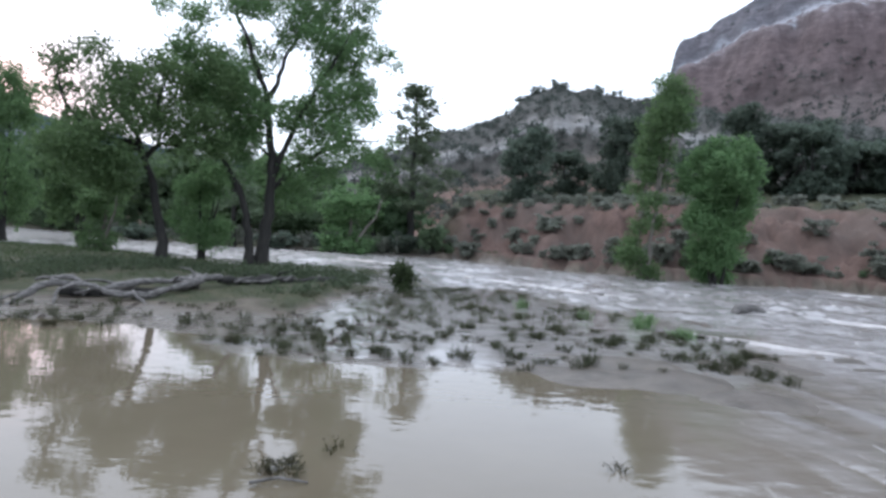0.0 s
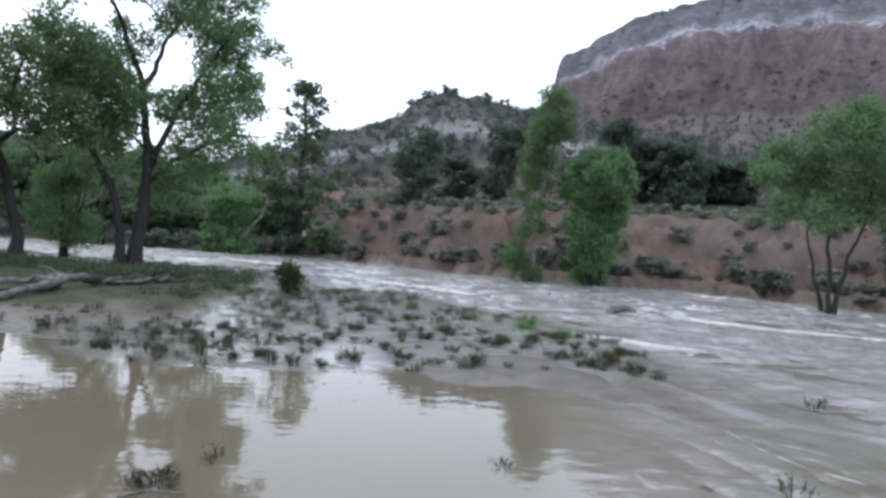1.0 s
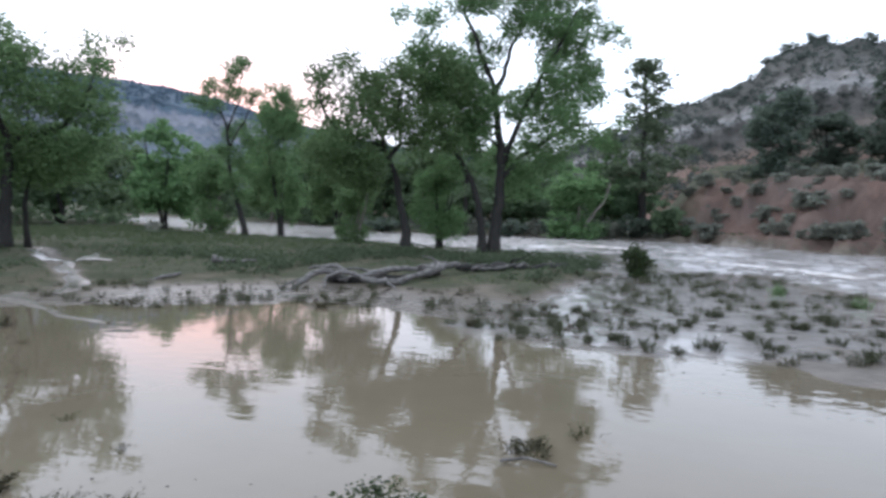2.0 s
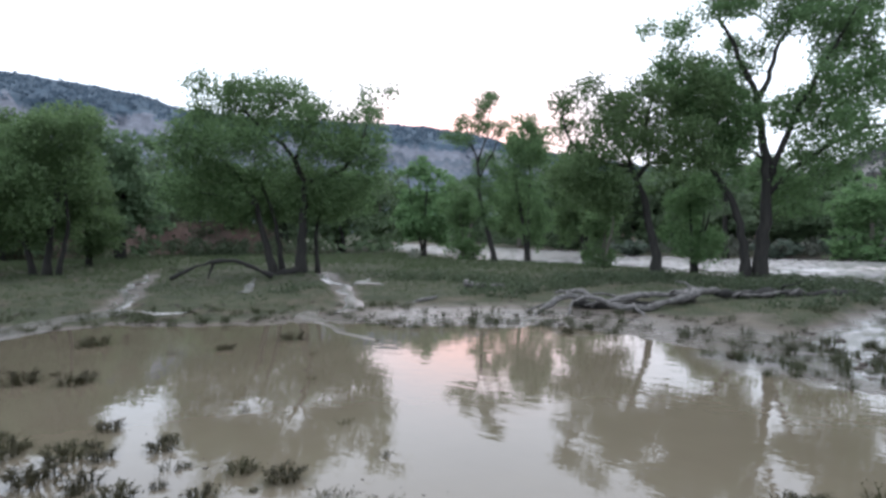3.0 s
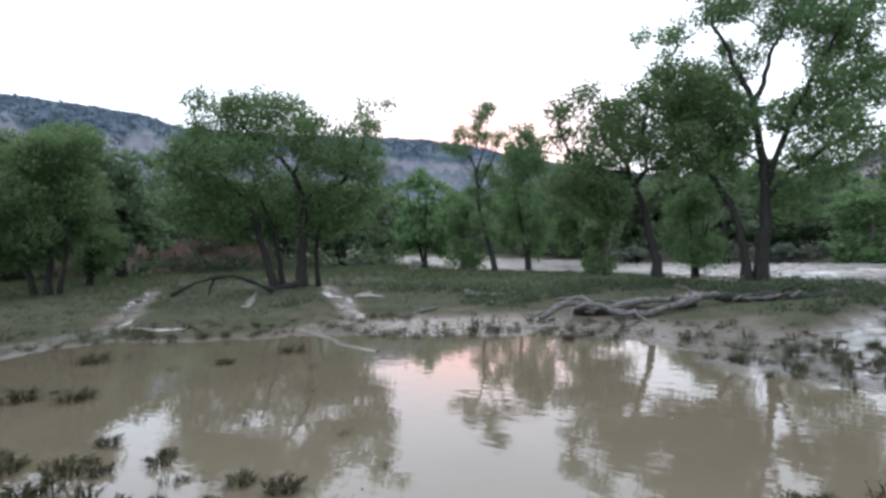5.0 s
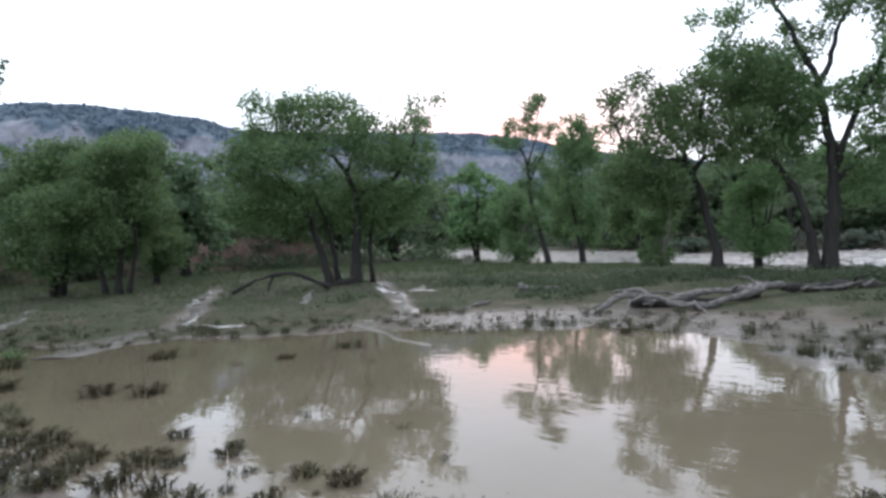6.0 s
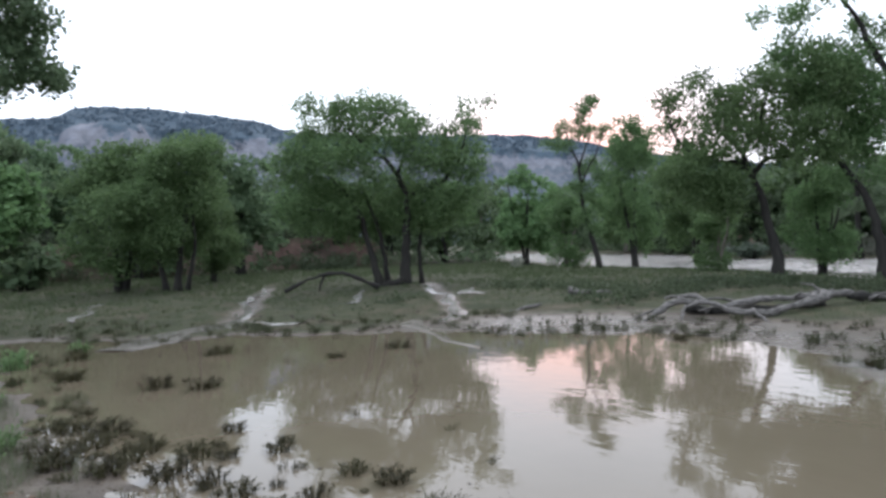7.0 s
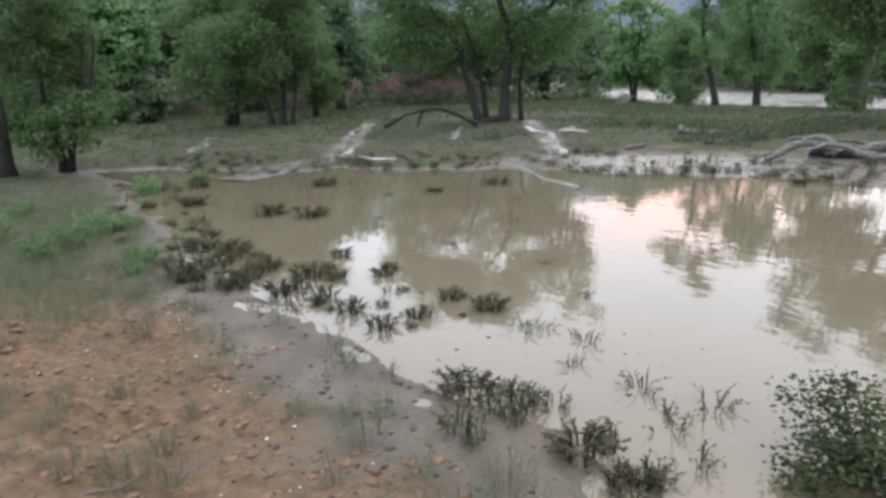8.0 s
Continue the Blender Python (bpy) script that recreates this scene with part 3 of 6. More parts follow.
# ---------------------------------------------------------------- hills
def build_hill(name, label, line, R, foot, profile, mat, seed, rough, back=1.25, steps=90, jag=0.09, lift=0.0):
    """A ridge seen from the valley: line gives bearing and crest elevation in degrees, profile (u, height, set-back)."""
    azs = np.array([a for a, _ in line])
    els = np.array([e for _, e in line])
    order = np.argsort(azs)
    azs, els = azs[order], els[order]
    A = np.linspace(azs[0], azs[-1], 340)
    crest = 2 + R * np.tan(np.radians(np.interp(A, azs, els) + lift))
    us, hs, rs = (np.array([p[k] for p in profile], float) for k in range(3))
    U = np.linspace(0, 1, steps)
    H, S = np.interp(U, us, hs), np.interp(U, us, rs)
    UU, AA = np.meshgrid(np.concatenate([U, [1.0, 1.0]]), A, indexing="ij")
    HH = np.concatenate([H, [1.0, 0.0]])[:, None] * np.ones_like(AA)
    SS = np.concatenate([S, [1.12, back]])[:, None] * np.ones_like(AA)
    arc = np.radians(AA) * R
    gully = fnoise(arc / rough, UU * 3, seed, 4)
    ragged = fnoise(arc / (rough * 0.25), UU * 6, seed + 9, 3)
    column = fnoise(arc / (rough * 0.3), UU * 1.5, seed + 17, 3)
    rr = foot + (R - foot) * SS + (gully * rough * 0.5 + column * rough * 0.16) * np.sin(np.pi * np.clip(UU, 0, 1)) ** 0.5
    ZZ = HH * crest[None, :] + ragged * rough * jag * np.clip(UU * 4, 0, 1) * (HH > 0)
    ZZ[0] = -4
    x, y = -np.sin(np.radians(AA)) * rr, np.cos(np.radians(AA)) * rr
    n, m = AA.shape
    faces = [(i * m + j, (i + 1) * m + j, (i + 1) * m + j + 1, i * m + j + 1) for i in range(n - 1) for j in range(m - 1)]
    me = mesh_of(name, np.stack([x.ravel(), y.ravel(), ZZ.ravel()], 1).tolist(), faces, mat, True)
    point_attr(me, "level", (HH * 1.0).ravel())
    tagged(new(name, me), label, "hill", kind="structure")
    return x, y, ZZ, HH


# upper beds include a bluish haze tint in their colours
MESA_ROCK = rock_material("hazed_red_mesa_rock", [(0.0, (0.095, 0.085, 0.078)), (0.35, (0.098, 0.082, 0.078)), (0.55, (0.108, 0.081, 0.081)), (0.70, (0.118, 0.088, 0.089)), (0.79, (0.140, 0.114, 0.118)), (0.815, (0.297, 0.308, 0.338)),
                                            (0.84, (0.165, 0.162, 0.179)), (0.87, (0.108, 0.103, 0.116)), (0.93, (0.139, 0.130, 0.145)), (1.0, (0.066, 0.075, 0.085))], 0.03, 0.26, 0.6, 0.95)
HILL_ROCK = rock_material("grey_hill_rock", [(0.0, (0.118, 0.066, 0.048)), (0.3, (0.128, 0.080, 0.062)), (0.48, (0.080, 0.074, 0.066)), (0.60, (0.084, 0.080, 0.073)), (0.65, (0.27, 0.265, 0.26)), (0.70, (0.20, 0.193, 0.183)),
                                             (0.76, (0.078, 0.076, 0.070)), (1.0, (0.054, 0.057, 0.051))], 0.08, 0.34, 0.6, 0.9)
# blue of the far beds is aerial haze mixed into the rock colours
RIDGE_ROCK = rock_material("haze_tinted_ridge", [(0.0, (0.060, 0.085, 0.105)), (0.38, (0.072, 0.098, 0.122)), (0.45, (0.110, 0.130, 0.155)), (0.50, (0.078, 0.104, 0.132)), (0.56, (0.165, 0.175, 0.200)), (0.61, (0.105, 0.128, 0.155)), (0.66, (0.205, 0.214, 0.244)), (0.73, (0.190, 0.200, 0.236)), (0.775, (0.058, 0.090, 0.120)), (1.0, (0.052, 0.084, 0.114))], 0.014, 0.34, 0.5, 0.5)

MESA = [(-17.6, 6.0), (-18.6, 11.0), (-19.2, 14.0), (-19.6, 16.2), (-20.3, 16.8), (-22.9, 18.2), (-26.1, 19.6), (-30.7, 20.8), (-36, 21.2), (-44, 20.4), (-52, 20.5), (-70, 18), (-100, 14), (-125, 3)]
HILL = [(30, 3.0), (20, 3.6), (12, 4.6), (4.7, 6.8), (1.2, 8.5), (-2.9, 9.9), (-5.4, 10.6), (-6.6, 12.3), (-8.3, 13.1), (-9.6, 13.3), (-12.3, 12.9), (-14.8, 12.2), (-18.6, 12.0), (-24, 11), (-36, 9), (-50, 6)]
RIDGE = [(125, 6), (110, 8.5), (95, 10.2), (87, 10.8), (83.9, 11.1), (82.6, 11.8), (81.1, 12.2), (76.5, 12.2), (72, 11.9), (68.7, 11.5), (65.2, 10.5), (58, 10.0), (48.2, 9.8), (44.1, 9.4), (38.9, 8.5), (35, 7.2), (24.3, 5.2), (10, 3.5), (0, 2)]
MX, MY, MZ, MH = build_hill("mesa", "layered red sandstone mesa with pale band near the rim", MESA, 420, 215,
           [(0, 0, 0), (0.3, 0.26, 0.40), (0.45, 0.46, 0.64), (0.60, 0.62, 0.70), (0.72, 0.77, 0.765), (0.77, 0.80, 0.80), (0.80, 0.815, 0.84), (0.86, 0.88, 0.865), (0.88, 0.89, 0.90), (0.95, 0.97, 0.935), (1, 1, 1)], MESA_ROCK, 3, 28, steps=150)
HX, HY, HZ, HH = build_hill("rocky_hill", "grey rocky hill with pale cliffs and juniper scrub", HILL, 150, 84,
                            [(0, 0, 0), (0.35, 0.28, 0.4), (0.55, 0.5, 0.62), (0.64, 0.68, 0.68), (0.8, 0.84, 0.84), (1, 1, 1)], HILL_ROCK, 7, 13)
FX, FY, FZ, FH = build_hill("far_ridge", "distant ridge, blue haze put into its colour, with pale cliffs and pine top", RIDGE, 1000, 620,
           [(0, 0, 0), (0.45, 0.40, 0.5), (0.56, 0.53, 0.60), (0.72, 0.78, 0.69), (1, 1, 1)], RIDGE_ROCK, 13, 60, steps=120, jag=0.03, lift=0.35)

# ---------------------------------------------------------------- the large cottonwoods on the island
def facing(pts, az):
    """Local points (right, up) or (right, up, depth) of a thing seen square on at that bearing, as x, y, z."""
    a = radians(az)
    out = []
    for p in pts:
        u, w, d = p[0], p[1], (p[2] if len(p) > 2 else 0.0)
        out.append((u * math.cos(a) - d * math.sin(a), u * math.sin(a) + d * math.cos(a), w))
    return out


def masses(rows, az, rnd, deep, swell=1.0, back=0.0):
    out = []
    for u, w, r in rows:
        x, y, z = facing([(u, w, back + rnd.uniform(-deep, deep))], az)[0]
        out.append((x, y, z, r * swell))
    return out


rnd = random.Random(4)
B_AZ, A_AZ, C_AZ, R_AZ = 16.2, 24.0, 55.8, -42.1
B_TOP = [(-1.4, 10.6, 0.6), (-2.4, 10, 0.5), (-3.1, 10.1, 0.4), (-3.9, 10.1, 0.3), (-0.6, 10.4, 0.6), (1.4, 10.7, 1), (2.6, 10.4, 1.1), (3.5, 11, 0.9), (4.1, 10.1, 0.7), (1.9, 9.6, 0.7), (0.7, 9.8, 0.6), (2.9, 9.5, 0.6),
         (4.4, 9.2, 0.4), (5.2, 8.8, 0.2), (4.9, 9.4, 0.2), (1.8, 11.9, 1.2), (-0.3, 11.6, 1.1), (3.2, 12.4, 1.1), (0.8, 13, 1.2), (-1.4, 11.7, 0.8), (2.2, 13.6, 1), (4.1, 11.7, 0.6), (-0.9, 9.5, 0.4), (0.1, 9.2, 0.4)]
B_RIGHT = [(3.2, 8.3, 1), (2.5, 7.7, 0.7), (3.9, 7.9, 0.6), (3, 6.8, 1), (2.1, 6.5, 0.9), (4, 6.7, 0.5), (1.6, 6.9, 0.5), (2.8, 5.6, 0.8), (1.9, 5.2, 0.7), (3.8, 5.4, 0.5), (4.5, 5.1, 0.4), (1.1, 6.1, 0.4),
           (3.1, 4.6, 0.6), (1.5, 4, 0.9), (0.8, 3.2, 0.7), (2.2, 4.3, 0.6), (1.5, 3, 0.6), (2.3, 8.7, 0.4), (3.4, 9, 0.5), (5.3, 5.7, 0.2)]
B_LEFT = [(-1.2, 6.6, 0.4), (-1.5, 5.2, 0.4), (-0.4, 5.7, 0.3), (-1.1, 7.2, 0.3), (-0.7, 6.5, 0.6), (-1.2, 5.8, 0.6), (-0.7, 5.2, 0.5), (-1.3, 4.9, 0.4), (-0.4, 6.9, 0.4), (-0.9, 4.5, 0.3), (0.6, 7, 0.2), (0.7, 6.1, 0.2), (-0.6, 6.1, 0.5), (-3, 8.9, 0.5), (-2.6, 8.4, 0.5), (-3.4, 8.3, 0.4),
          (-1.7, 8.4, 0.5), (-1, 8, 0.5), (-2.1, 7.9, 0.4), (-0.6, 8.3, 0.4), (-2.8, 7.8, 0.5), (-1.5, 7.7, 0.5), (-1.8, 7, 0.5), (-2.3, 7.2, 0.6), (-2, 6.4, 0.4), (-0.8, 7.3, 0.3), (-1.6, 3.7, 0.3), (-0.6, 3.9, 0.3)]
B_WOOD = [(facing([(0, 0), (0.1, 1.0), (0.25, 2.2), (0.3, 3.4), (0.3, 4.7), (0.1, 6.3), (0, 7.2), (-0.5, 8.3), (-0.8, 9.2), (-1.3, 10.3), (-1.6, 11.3)], B_AZ), 0.30, 0.05),
          (facing([(0, 7.1), (0.4, 7.8, 0.2), (0.6, 8.9, 0.4), (1.2, 10.0, 0.5), (1.8, 11.4, 0.6)], B_AZ), 0.13, 0.04),
          (facing([(0.35, 3.8), (0.9, 5.4, -0.3), (1.7, 7.1, -0.6), (2.7, 8.9, -0.8), (3.3, 10.2, -0.9)], B_AZ), 0.15, 0.04),
          (facing([(0.3, 3.2), (1.2, 4.3, 0.3), (2.4, 5.1, 0.5), (3.5, 5.7, 0.6), (4.9, 5.8, 0.6)], B_AZ), 0.13, 0.03),
          (facing([(0.3, 4.6), (-0.2, 5.0), (-0.9, 5.4), (-1.2, 6.2)], B_AZ), 0.07, 0.025),
          (facing([(-0.4, 0, -0.3), (-0.5, 1.4, -0.4), (-0.8, 2.9, -0.5), (-1.6, 4.3, -0.5), (-2.3, 5.2, -0.6), (-2.5, 6.1, -0.6), (-2.4, 7.6, -0.6)], B_AZ), 0.22, 0.05),
          (facing([(-1.8, 4.5, -0.5), (-2.9, 5.0, -0.7), (-3.6, 5.9, -0.9)], B_AZ), 0.09, 0.03),
          (facing([(-2.5, 6.1, -0.6), (-3.1, 7.6, -0.5), (-3.6, 8.7, -0.5), (-4.4, 9.6, -0.4)], B_AZ), 0.05, 0.012),
          (facing([(-3.3, 8.1, -0.5), (-4.4, 8.1, -0.5), (-5.5, 8.4, -0.4)], B_AZ), 0.024, 0.008), (facing([(-4.6, 8.1, -0.5), (-5.1, 8.5, -0.5)], B_AZ), 0.012, 0.006)]
big = tree_meshes("big_cottonwood", B_WOOD, masses(B_TOP, B_AZ, rnd, 1.5, 1.15) + masses(B_RIGHT, B_AZ, rnd, 1.3, 1.35) + masses(B_LEFT, B_AZ, rnd, 1.0, 1.6), 2900, 22, 0.13, 0.28, BARK, LEAF, 1)
plant_tree("cottonwood_tree", big, "tall cottonwood with open crown and two dark trunks", "tree", -7.68, 26.4)

A_TOP = [(-3.6, 7, 0.5), (-3.1, 7.6, 0.4), (-2.4, 7.6, 0.4), (-3.6, 6.3, 0.4), (-4.2, 6.2, 0.2), (-2.6, 6.8, 0.6), (-1.8, 7.1, 0.6), (-1.1, 7.3, 0.5), (-0.4, 7.2, 0.6), (0.3, 7.2, 0.5), (0.8, 7.1, 0.6), (-0.9, 6.4, 0.7),
         (-1.8, 6.2, 0.6), (-0, 6.4, 0.7), (0.8, 6.2, 0.7), (1.5, 6.6, 0.6), (1.7, 7.4, 0.4), (1.3, 8, 0.3), (2.2, 7.3, 0.3), (2, 6.8, 0.4)]
A_LOW = [(-0.3, 5.0, 0.4), (0.2, 4.5, 0.3), (0.3, 4.9, 0.4), (0.9, 4.4, 0.4), (1.8, 4.5, 0.4), (0.6, 5.5, 0.5), (-0.3, 5.6, 0.4), (-1.1, 5.6, 0.5), (-2.3, 5.6, 0.5), (1.3, 5.5, 0.5), (1.6, 4.8, 0.4), (-3.2, 5.3, 0.3), (1.1, 4.9, 0.3), (-1.6, 5, 0.4), (-2.7, 4.4, 0.6), (-2.1, 4.1, 0.6), (-3, 3.6, 0.6),
         (-2.3, 3.2, 0.6), (-1.5, 3.6, 0.5), (-1.7, 2.8, 0.4), (-3.7, 4.2, 0.5), (-1.4, 4.4, 0.4)]
A_WOOD = [(facing([(0, 0), (-0.1, 0.8), (-0.3, 1.9), (-0.5, 2.9), (-0.8, 4.0), (-1.1, 4.8), (-1.6, 5.6), (-1.7, 6.8)], A_AZ), 0.24, 0.05),
          (facing([(-0.8, 4.0), (-0.3, 4.6, 0.2), (0.5, 4.6, 0.5), (1.1, 5.4, 0.6), (1.5, 6.6, 0.6)], A_AZ), 0.12, 0.03), (facing([(-1.0, 4.5), (-1.8, 4.5, -0.3), (-2.7, 4.8, -0.5), (-3.4, 5.6, -0.6), (-3.7, 6.7, -0.6)], A_AZ), 0.11, 0.03),
          (facing([(-1.1, 4.8), (-0.5, 5.8, 0.3), (-0.2, 7.0, 0.4)], A_AZ), 0.10, 0.03), (facing([(-1.0, 4.3), (-1.9, 4.1, 0.4), (-2.8, 3.7, 0.6)], A_AZ), 0.07, 0.02)]
mid = tree_meshes("leaning_cottonwood", A_WOOD, masses(A_TOP, A_AZ, rnd, 1.4, 1.15) + masses(A_LOW, A_AZ, rnd, 1.0, 1.35, -0.5), 1450, 20, 0.13, 0.31, BARK, LEAF, 2)
plant_tree("cottonwood_tree", mid, "leaning dark-barked cottonwood with dense green crown", "tree", -10.78, 24.21)

C_TOP = [(-3.9, 8, 0.5), (-4.2, 7.1, 0.4), (-3.1, 7.8, 0.6), (-2.6, 8.2, 0.4), (-2.2, 7.9, 0.6), (-1.6, 8.4, 0.3), (-1.2, 7.8, 0.6), (-0.7, 8.1, 0.4), (-0.1, 7.9, 0.3), (0.2, 7.5, 0.5), (0.7, 7, 0.5), (-3.1, 6.8, 0.7),
         (-2.2, 6.8, 0.7), (-1, 6.8, 0.8), (-0, 6.5, 0.7), (1.2, 7.5, 0.2), (1.7, 6.9, 0.3), (2.3, 6.8, 0.3), (2.9, 7.8, 0.3), (3.4, 7.3, 0.4), (3.9, 8, 0.2), (2.8, 7.2, 0.3), (2.7, 6.3, 0.5), (3.5, 6.1, 0.4)]
C_LOW = [(1.5, 6, 0.7), (0.7, 5.6, 0.7), (2.2, 5.4, 0.7), (3.2, 5.1, 0.5), (-4.3, 6.2, 0.7), (-5, 5.6, 0.7), (-3.6, 5.6, 0.7), (-2.7, 5.6, 0.7), (-1.7, 5.6, 0.6), (-4.8, 4.6, 0.7), (-3.9, 4.3, 0.7), (-2.9, 4.2, 0.6),
         (-5, 3.6, 0.6), (-4.4, 3.1, 0.6), (-3.4, 3.1, 0.6), (-2.7, 3.4, 0.5), (1.2, 4.1, 0.5), (2.2, 3.8, 0.5), (2.9, 4.1, 0.5), (1.6, 3.1, 0.4), (-1, 4.6, 0.4), (-1.8, 4.3, 0.4)]
C_BACK = [(-1.3, 3.6, 0.8), (0.6, 3.8, 0.8), (-0.3, 4.6, 0.7), (-1.8, 2.9, 0.7), (1.4, 3.0, 0.6), (0.1, 3.0, 0.6), (-2.8, 3.0, 0.7), (2.2, 3.4, 0.6)]
C_WOOD = [(facing([(-0.1, 0), (0, 1.2), (0.05, 2.3), (0.2, 4.1), (-0.2, 5.0), (-0.8, 5.8), (-1.5, 6.3), (-2.3, 7.2)], C_AZ), 0.27, 0.05), (facing([(0.2, 4.0), (0.9, 4.2), (1.9, 4.7), (2.6, 5.6), (3.1, 7.0)], C_AZ), 0.14, 0.03),
          (facing([(-1.2, 0), (-1.4, 0.8), (-1.7, 2.0), (-1.9, 3.1), (-2.5, 4.2), (-3.2, 4.9), (-4.0, 6.0)], C_AZ), 0.20, 0.04), (facing([(-0.8, 0, 0.5), (-1.0, 1.2, 0.6), (-1.2, 2.6, 0.6), (-1.6, 3.8, 0.5), (-2.0, 5.2, 0.4)], C_AZ), 0.15, 0.04),
          (facing([(0.7, 0, 0.8), (0.6, 1.6, 0.8), (0.9, 3.0, 0.9), (0.8, 5.4, 0.9)], C_AZ), 0.12, 0.03), (facing([(-0.2, 5.0), (0.2, 6.0, -0.3), (0.3, 7.2, -0.4)], C_AZ), 0.10, 0.03),
          (facing([(-1.9, 3.1), (-3.0, 3.4, -0.5), (-4.4, 3.6, -0.8)], C_AZ), 0.09, 0.03), (facing([(-1.2, 0.1, -0.2), (-0.4, 0.12, -0.2), (-0.1, 0.3, -0.1)], C_AZ), 0.2, 0.16)]
broad = tree_meshes("broad_cottonwood", C_WOOD, masses(C_TOP, C_AZ, rnd, 1.5, 1.25) + masses(C_LOW, C_AZ, rnd, 1.1, 1.4, -0.9) + masses(C_BACK, C_AZ, rnd, 0.6, 1.6, 1.0), 2900, 18, 0.135, 0.36, BARK, LEAF_PALE, 3)
plant_tree("cottonwood_tree", broad, "broad spreading cottonwood with several dark trunks", "tree", -23.56, 16.03)

M_CROWN = [(1.2, 7.7, 0.6), (0.4, 7, 0.8), (1.6, 6.8, 0.7), (-0.4, 6.2, 0.8), (0.7, 5.9, 1), (-1.3, 6, 0.8), (1.8, 5.4, 0.6), (-0.2, 4.8, 1), (1.1, 4.6, 0.8), (-1.1, 4.5, 0.8), (-2.1, 5.5, 1),
           (-2.5, 4.2, 0.9), (0.4, 3.3, 0.8), (-0.5, 3, 0.8), (1.3, 3.3, 0.6), (-1.3, 3, 0.7), (0.6, 2.2, 0.6), (-0.3, 2, 0.5), (1.7, 4.1, 0.5), (-0.1, 6.9, 0.4), (1.8, 7.5, 0.4), (-2, 3.2, 0.7)]
M_WOOD = [(facing([(0, 0), (0.15, 2.0), (0.6, 4.4), (1.2, 6.3), (1.4, 8.0)], 75.4), 0.20, 0.04), (facing([(-0.5, 0, 0.2), (-0.9, 2.3, 0.3), (-1.4, 5.0, 0.4)], 75.4), 0.16, 0.04), (facing([(0.4, 0, -0.2), (0.9, 2.3, -0.3), (0.8, 4.6, -0.5)], 75.4), 0.14, 0.04)]
meadow = tree_meshes("meadow_cottonwood", M_WOOD, masses(M_CROWN, 75.4, rnd, 1.7, 1.3), 2100, 17, 0.15, 0.38, BARK, LEAF_PALE, 12)
plant_tree("cottonwood_tree", meadow, "broad pale green cottonwood with dark short trunks on the meadow", "tree", -32.97, 8.57)

D_CROWN = [(-1.9, 9.3, 0.3), (-2, 8.7, 0.3), (-1.3, 8.6, 0.4), (-0.9, 9.3, 0.3), (-0.4, 9.8, 0.3), (0, 10.3, 0.3), (-0.2, 10.6, 0.3), (-0.8, 10.1, 0.3), (0.4, 8.3, 0.3), (0.7, 8.7, 0.3), (-0.1, 8.5, 0.3), (-0.6, 8.5, 0.3),
           (-3, 8.1, 0.3), (-2.2, 7.9, 0.4), (-1.6, 7.8, 0.4), (-0.2, 6.7, 0.4), (-0.9, 6.3, 0.4), (0.2, 5.9, 0.5), (-0.6, 4.9, 0.6), (-1.3, 5.2, 0.4), (0.1, 4.1, 0.5), (-0.9, 3.4, 0.5), (-0.2, 2.7, 0.4)]
D_WOOD = [(facing([(0, 0), (-0.3, 1.6), (-0.9, 3.8), (-1.0, 6.5), (-1.4, 7.6), (-1.8, 9.0)], 38.2), 0.20, 0.03), (facing([(-1.0, 6.4), (-0.4, 8.1, 0.3), (-0.1, 10.2, 0.4)], 38.2), 0.08, 0.02),
          (facing([(-0.9, 5.4), (0.1, 7.2, -0.3), (0.6, 8.7, -0.4)], 38.2), 0.08, 0.02), (facing([(-1.4, 7.4), (-2.1, 7.8), (-3.0, 8.1)], 38.2), 0.05, 0.015)]
sparse = tree_meshes("sparse_cottonwood", D_WOOD, masses(D_CROWN, 38.2, rnd, 0.8, 1.3), 420, 24, 0.13, 0.28, BARK, LEAF, 7)
plant_tree("cottonwood_tree", sparse, "thin cottonwood with sparse evening-lit top", "tree", -24.79, 31.47)

S_CROWN = [(0.5, 9.7, 0.6), (1, 9.2, 0.5), (0.4, 8.6, 0.6), (0, 7.7, 0.6), (0.9, 8, 0.5), (-0.3, 6.8, 0.6), (0.4, 6.5, 0.4), (-0.5, 5.6, 0.5), (0.2, 5.4, 0.4), (-0.8, 4.7, 0.3), (-0.1, 3.9, 0.4), (0.2, 3, 0.3),
           (-0.5, 2.8, 0.3), (-1.1, 1.4, 0.4), (-0.5, 1, 0.5), (-0, 0.4, 0.4), (-0.9, 2, 0.3), (1, 8.6, 0.4)]
S_WOOD = [(facing([(0, 0), (0, 1.8), (0.2, 3.6), (0.2, 5.9), (0.4, 9.2)], -18.4), 0.13, 0.03), (facing([(-0.2, 0), (-0.6, 1.7, 0.2), (-0.4, 4.1, 0.3), (-0.4, 6.2, 0.3)], -18.4), 0.10, 0.03), (facing([(0.2, 4.5), (0.7, 7.1, -0.2), (0.9, 8.9, -0.2)], -18.4), 0.07, 0.02)]
slender = tree_meshes("slender_cottonwood", S_WOOD, masses(S_CROWN, -18.4, rnd, 0.7, 1.45), 560, 30, 0.14, 0.30, BARK_PALE, LEAF, 8)
plant_tree("cottonwood_tree", slender, "slender pale cottonwood at the water's edge", "tree", 10.43, 31.32)

